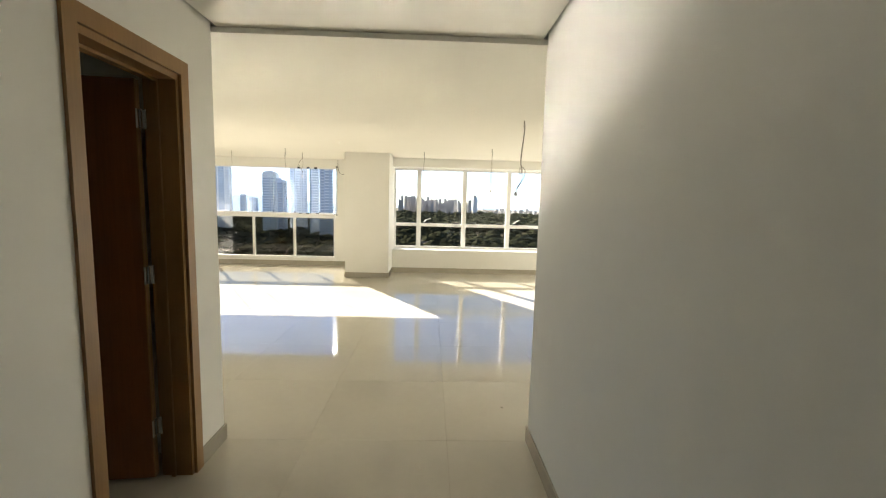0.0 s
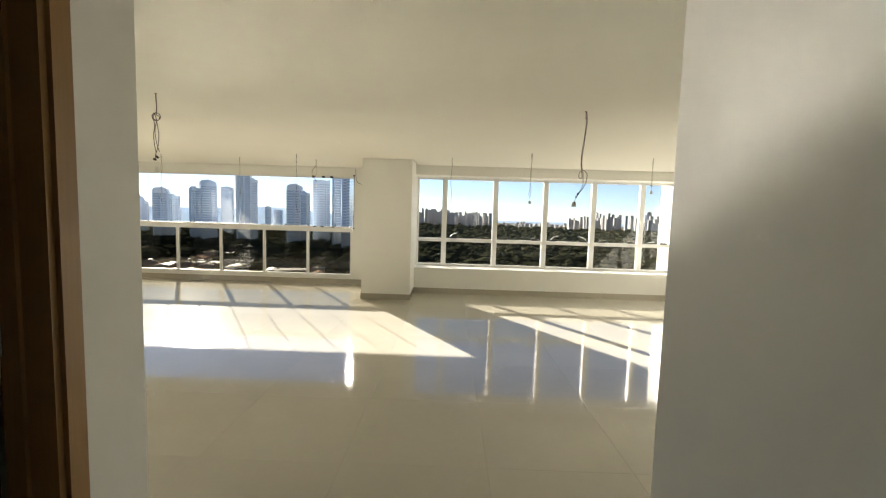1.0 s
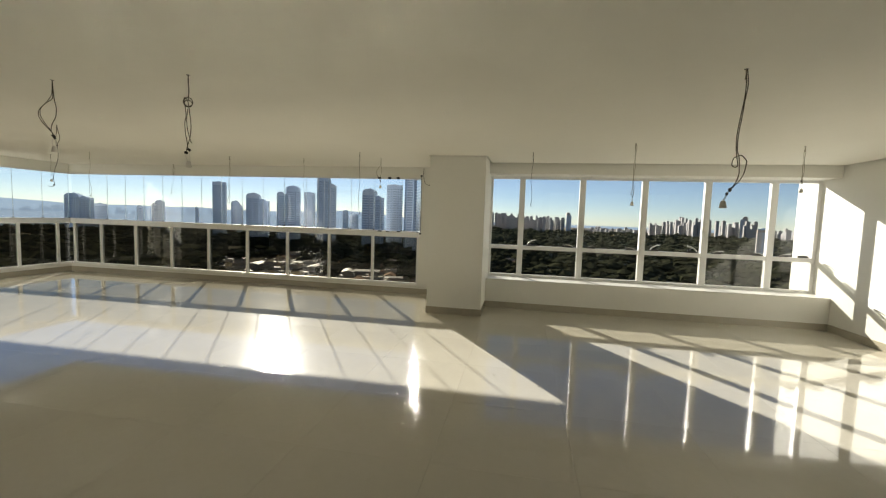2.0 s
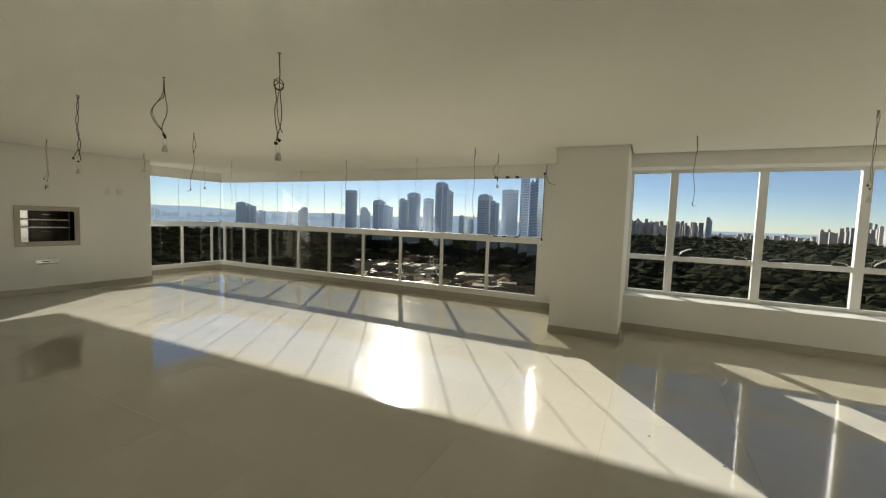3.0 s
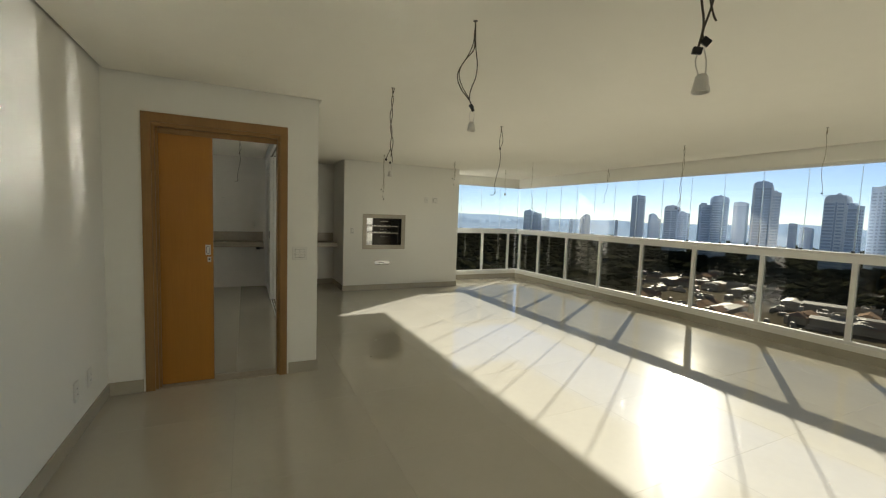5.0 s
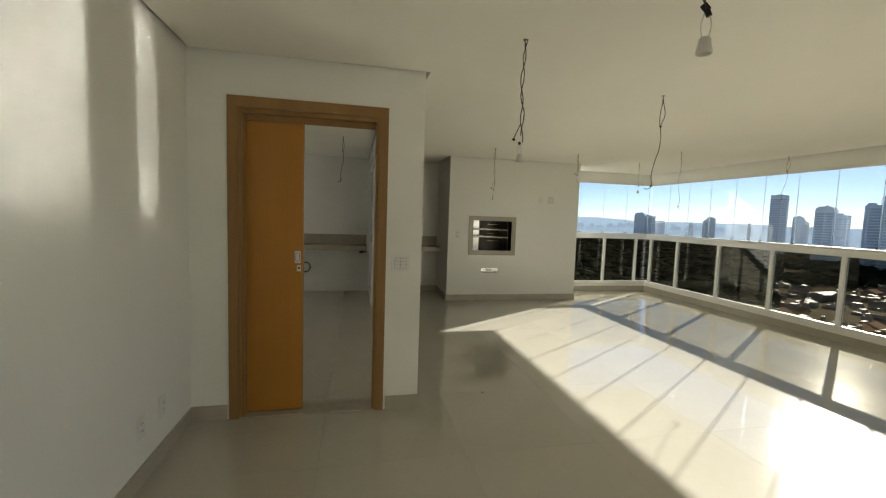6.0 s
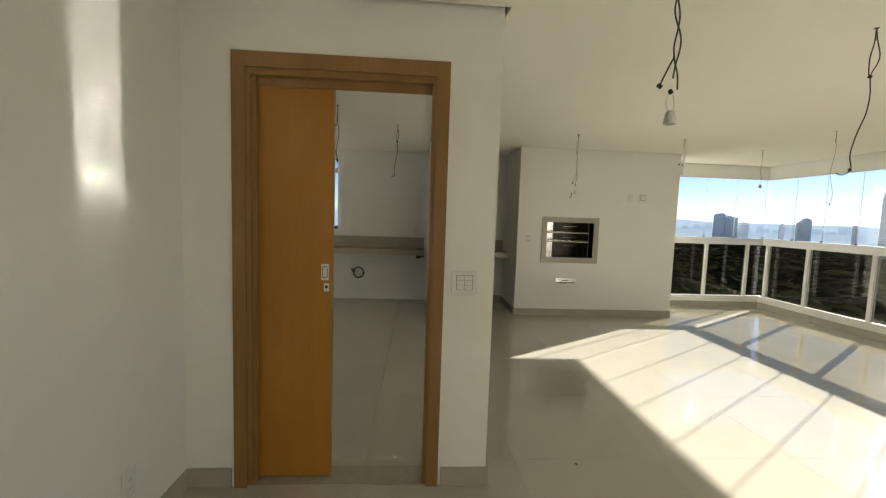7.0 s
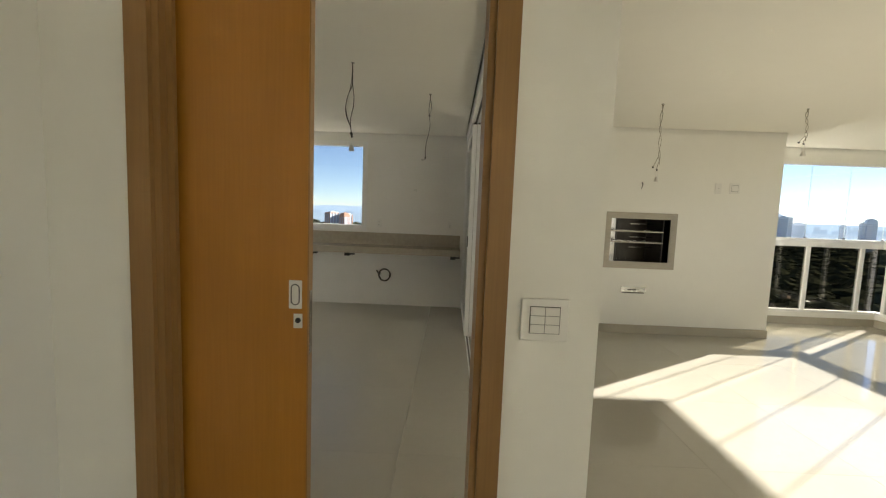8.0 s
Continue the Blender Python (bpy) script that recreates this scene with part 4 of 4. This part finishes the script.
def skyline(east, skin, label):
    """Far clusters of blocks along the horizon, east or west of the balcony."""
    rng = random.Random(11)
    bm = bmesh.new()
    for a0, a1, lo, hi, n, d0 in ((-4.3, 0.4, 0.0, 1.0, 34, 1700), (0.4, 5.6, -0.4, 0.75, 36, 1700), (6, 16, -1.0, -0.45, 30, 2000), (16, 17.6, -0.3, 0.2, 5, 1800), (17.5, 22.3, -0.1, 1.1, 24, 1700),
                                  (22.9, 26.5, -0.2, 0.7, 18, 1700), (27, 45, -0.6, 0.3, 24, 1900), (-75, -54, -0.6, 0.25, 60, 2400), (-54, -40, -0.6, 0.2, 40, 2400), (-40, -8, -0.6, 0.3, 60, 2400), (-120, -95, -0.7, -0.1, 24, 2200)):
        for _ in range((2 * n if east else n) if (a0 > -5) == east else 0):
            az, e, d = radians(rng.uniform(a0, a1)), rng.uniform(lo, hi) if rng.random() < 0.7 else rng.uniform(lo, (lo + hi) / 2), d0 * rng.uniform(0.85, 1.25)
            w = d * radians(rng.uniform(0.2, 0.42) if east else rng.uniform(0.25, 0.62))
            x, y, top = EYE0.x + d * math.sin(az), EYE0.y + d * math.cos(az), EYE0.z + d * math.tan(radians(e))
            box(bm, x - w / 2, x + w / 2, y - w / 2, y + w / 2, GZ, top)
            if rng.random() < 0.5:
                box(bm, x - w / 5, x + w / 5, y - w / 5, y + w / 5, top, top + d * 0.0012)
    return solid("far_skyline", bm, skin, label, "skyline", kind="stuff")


# The western blocks glow pale blue, so that their colour carries the haze.
skyline(False, glow("far_towers_haze_glow", (0.105, 0.142, 0.187)), "far skyline of tower blocks, haze put in as glow")
skyline(True, material("far_concrete", (0.33, 0.315, 0.30), 0.8, vary=0.3, scale=0.02), "far skyline of grey concrete tower blocks")


def blob(rng, verts, faces, x, y, z, r, h):
    """A ragged low tree crown."""
    base = len(verts)
    n = 7
    for k, (rr, zz) in enumerate(((0.55, 0.0), (1.0, 0.35), (0.8, 0.75))):
        for i in range(n):
            a = (i + 0.5 * k) * math.tau / n
            q = rr * r * rng.uniform(0.7, 1.25)
            verts.append((x + q * math.cos(a), y + q * math.sin(a), z + h * (zz + rng.uniform(-0.1, 0.1))))
    verts.append((x + rng.uniform(-0.3, 0.3) * r, y + rng.uniform(-0.3, 0.3) * r, z + h * rng.uniform(0.9, 1.1)))
    for k in (0, 1):
        for i in range(n):
            a, b = base + k * n + i, base + k * n + (i + 1) % n
            faces += [(a, b, b + n), (a, b + n, a + n)]
    for i in range(n):
        faces.append((base + 2 * n + i, base + 2 * n + (i + 1) % n, base + 3 * n))


def woods():
    rng = random.Random(5)
    verts, faces = [], []
    for _ in range(21000):
        az = radians(rng.uniform(-115, 50))
        d = 60 + 1500 * rng.random() ** 1.6
        x, y = EYE0.x + d * math.sin(az), EYE0.y + d * math.cos(az)
        dens = noise.noise((x * 0.006, y * 0.006, 3.0))
        if dens < (-0.45 if az > radians(-7) else -0.14 if d < 420 and az > radians(-58) else -0.25):
            continue
        for _ in range(2):
            r = rng.choice((1.6, 2.4, 3.2, 4.8)) * rng.uniform(0.8, 1.2) * (1 + d / 900)
            blob(rng, verts, faces, x + rng.uniform(-8, 8), y + rng.uniform(-8, 8), GZ + 0.5, r, r * rng.uniform(0.8, 1.3) + 1.0)
    me = bpy.data.meshes.new("woods")
    me.from_pydata(verts, [], faces)
    me.materials.append(LEAF)
    return tagged(new("woods", me), "dark green tree crowns spread over the city far below", "trees", kind="stuff")


woods()


def gable(bm, lx, ly, z0, z1, hip=0.0):
    v = [bm.verts.new(p) for p in ((-lx, -ly, z0), (lx, -ly, z0), (lx, ly, z0), (-lx, ly, z0), (-lx + hip, 0, z1), (lx - hip, 0, z1), (-lx, -ly, z0 - 0.3), (lx, -ly, z0 - 0.3), (lx, ly, z0 - 0.3), (-lx, ly, z0 - 0.3))]
    for f in ((0, 1, 5, 4), (2, 3, 4, 5), (0, 4, 3), (1, 2, 5), (0, 6, 7, 1), (2, 8, 9, 3), (1, 7, 8, 2), (3, 9, 6, 0), (6, 9, 8, 7)):
        bm.faces.new([v[i] for i in f])
    return bm


def houses():
    """Low houses of four kinds, in loose street rows."""
    rng = random.Random(21)
    protos = []
    for k, (label, lx, ly, hw, hr, hip) in enumerate((
            ("low house with a clay tile gable roof among trees", 5.5, 4.0, 2.9, 2.0, 0.0),
            ("low house with a hipped brown tile roof", 4.5, 4.2, 3.0, 1.9, 3.5),
            ("long low shed with a shallow pale sheet roof", 9.0, 4.5, 3.6, 0.9, 0.0),
            ("flat-roofed two-storey concrete house with a parapet", 4.0, 5.0, 5.2, 0.0, 0.0))):
        g = thing("house", label, "house", "houses below")
        part("wall", B(-lx + 0.5, lx - 0.5, -ly + 0.5, ly - 0.5, 0, hw), HOUSEW, g)
        if hr:
            part("roof", gable(bmesh.new(), lx, ly, hw + 0.3, hw + 0.3 + hr, hip), SHED if k == 2 else ROOFM, g)
        else:
            part("roof", boxes((-lx + 0.5, lx - 0.5, -ly + 0.5, ly - 0.5, hw, hw + 0.2), (-lx + 0.5, lx - 0.5, -ly + 0.3, -ly + 0.5, hw - 0.3, hw + 0.9), (-lx + 0.5, lx - 0.5, ly - 0.5, ly - 0.3, hw - 0.3, hw + 0.9), (-lx + 0.3, -lx + 0.5, -ly + 0.3, ly - 0.3, hw - 0.3, hw + 0.9), (lx - 0.5, lx - 0.3, -ly + 0.3, ly - 0.3, hw - 0.3, hw + 0.9)), SHED, g)
            part("water_tank", lathe([(1.0, hw + 0.2), (1.1, hw + 1.5), (0.3, hw + 1.9), (0.01, hw + 1.9)], 8), HOUSEW, g)
        protos.append(g)
    made = [0] * 4
    while sum(made) < 292:
        az = radians(rng.uniform(-58, 0) if rng.random() < 0.93 else rng.uniform(2, 45))
        d = 70 + 360 * rng.random() ** 1.5
        x, y = EYE0.x + d * math.sin(az), EYE0.y + d * math.cos(az)
        along = radians(rng.choice((12, 102)) + rng.uniform(-4, 4))
        for j in range(rng.choice((2, 3, 3, 4, 5))):
            k = rng.choices((0, 1, 2, 3), (5, 5, 1.3, 1.4))[0]
            step = j * rng.uniform(11, 13.5)
            m = pose(x + step * math.cos(along), y + step * math.sin(along), GZ, 0, 0, math.degrees(along) + 90 * rng.choice((0, 1)))
            if made[k]:
                copy_thing(protos[k], m)
            else:
                protos[k].matrix_world = m
            made[k] += 1


houses()


def street_clutter():
    """Low walls, sheet roofs and cars strewn along the streets between the houses."""
    rng = random.Random(33)
    verts, faces = [], []
    for _ in range(900):
        az, d = radians(rng.uniform(-58, 2)), 68 + 340 * rng.random() ** 1.4
        x, y, a = EYE0.x + d * math.sin(az), EYE0.y + d * math.cos(az), radians(rng.choice((12, 102)) + rng.uniform(-6, 6))
        lx, ly, h = rng.choice(((2.1, 0.9, 1.4), (0.15, 5.0, 2.0), (1.6, 1.4, 2.6), (2.6, 1.6, 2.8), (0.9, 0.9, 3.4), (4.5, 0.12, 1.9)))
        base, z = len(verts), GZ + 0.01
        for sz, k in ((0, 1.0), (0.55 * h, 1.0), (h, 0.82)):
            for sx, sy in ((-1, -1), (1, -1), (1, 1), (-1, 1)):
                u, v = sx * lx * k, sy * ly * k
                verts.append((x + u * math.cos(a) - v * math.sin(a), y + u * math.sin(a) + v * math.cos(a), z + sz))
        for r in (0, 4):
            for i in range(4):
                faces.append((base + r + i, base + r + (i + 1) % 4, base + r + 4 + (i + 1) % 4, base + r + 4 + i))
        faces += [(base + 8, base + 9, base + 10, base + 11), (base + 3, base + 2, base + 1, base)]
    me = bpy.data.meshes.new("street_clutter")
    me.from_pydata(verts, [], faces)
    me.materials.append(material("street_clutter_paint", (0.33, 0.30, 0.265), 0.6, vary=0.7, scale=0.08))
    return tagged(new("street_clutter", me), "small pale walls, sheet roofs and parked cars along streets below", "street clutter", kind="stuff")


street_clutter()

# far hills on the horizon, a glowing strip with the haze in its colour
HILL_GLOW = glow("far_hills_glow", (0.14, 0.19, 0.245), 1.0)
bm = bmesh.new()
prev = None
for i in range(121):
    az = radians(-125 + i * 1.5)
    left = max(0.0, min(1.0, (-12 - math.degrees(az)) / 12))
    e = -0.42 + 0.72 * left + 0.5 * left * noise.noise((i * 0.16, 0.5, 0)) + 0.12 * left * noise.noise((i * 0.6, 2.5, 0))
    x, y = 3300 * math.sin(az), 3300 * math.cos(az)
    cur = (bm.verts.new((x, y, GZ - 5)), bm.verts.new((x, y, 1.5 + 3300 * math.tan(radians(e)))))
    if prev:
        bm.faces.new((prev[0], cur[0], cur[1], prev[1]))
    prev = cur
solid("backdrop", bm, HILL_GLOW, "far hills on the horizon, haze put in as pale blue glow", "backdrop", kind="structure")


# haze over the far plain, below the horizon, added as a pale glowing strip
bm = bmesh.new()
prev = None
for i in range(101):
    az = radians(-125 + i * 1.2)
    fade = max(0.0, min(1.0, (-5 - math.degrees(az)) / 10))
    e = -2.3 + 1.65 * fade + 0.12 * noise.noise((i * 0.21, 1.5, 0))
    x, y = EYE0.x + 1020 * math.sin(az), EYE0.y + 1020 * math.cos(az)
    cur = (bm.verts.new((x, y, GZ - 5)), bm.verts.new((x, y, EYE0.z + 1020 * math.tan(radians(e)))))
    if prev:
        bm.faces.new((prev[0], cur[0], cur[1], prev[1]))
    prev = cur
solid("backdrop", bm, glow("far_plain_haze_glow", (0.13, 0.172, 0.215), 1.0), "far plain below the horizon, haze put in as grey-blue glow", "backdrop", kind="structure")


# ---- floor tiles, each its own piece ----
def floor_tiles():
    s, gap = 0.87, 0.0003
    bm = bmesh.new()
    c = s / 2 - gap
    top = [bm.verts.new((x, y, 0)) for x, y in ((-c + 0.0004, -c + 0.0004), (c - 0.0004, -c + 0.0004), (c - 0.0004, c - 0.0004), (-c + 0.0004, c - 0.0004))]
    low = [bm.verts.new((x, y, -0.0008)) for x, y in ((-c, -c), (c, -c), (c, c), (-c, c))]
    bot = [bm.verts.new((x, y, -0.006)) for x, y in ((-c, -c), (c, -c), (c, c), (-c, c))]
    bm.faces.new(top)
    for a, b in ((low, top), (bot, low)):
        for i in range(4):
            bm.faces.new((a[i], a[(i + 1) % 4], b[(i + 1) % 4], b[i]))
    me2 = put_mesh("tile", bm.copy(), SATINTILE)
    me = put_mesh("tile", bm, TILE)
    x0, y0 = -0.649 + s / 2, 3.207 + s / 2
    for i in range(-12, 6):
        for j in range(-6, 9):
            x, y = x0 + i * s, y0 + j * s
            room = y > YB - 0.1 and -10.7 < x < 5.0
            hall = -1.9 < x < 1.4 and y <= YB
            kitchen = x < -5.2 and y > 0.2
            lav = -3.1 < x < -1 and y > 0.9
            if room or hall or kitchen or lav:
                t = new("tile", me2 if x < -6.0 and y < 4.3 else me)
                t.location = (x, y, 0)
                t.parent = floor


floor_tiles()
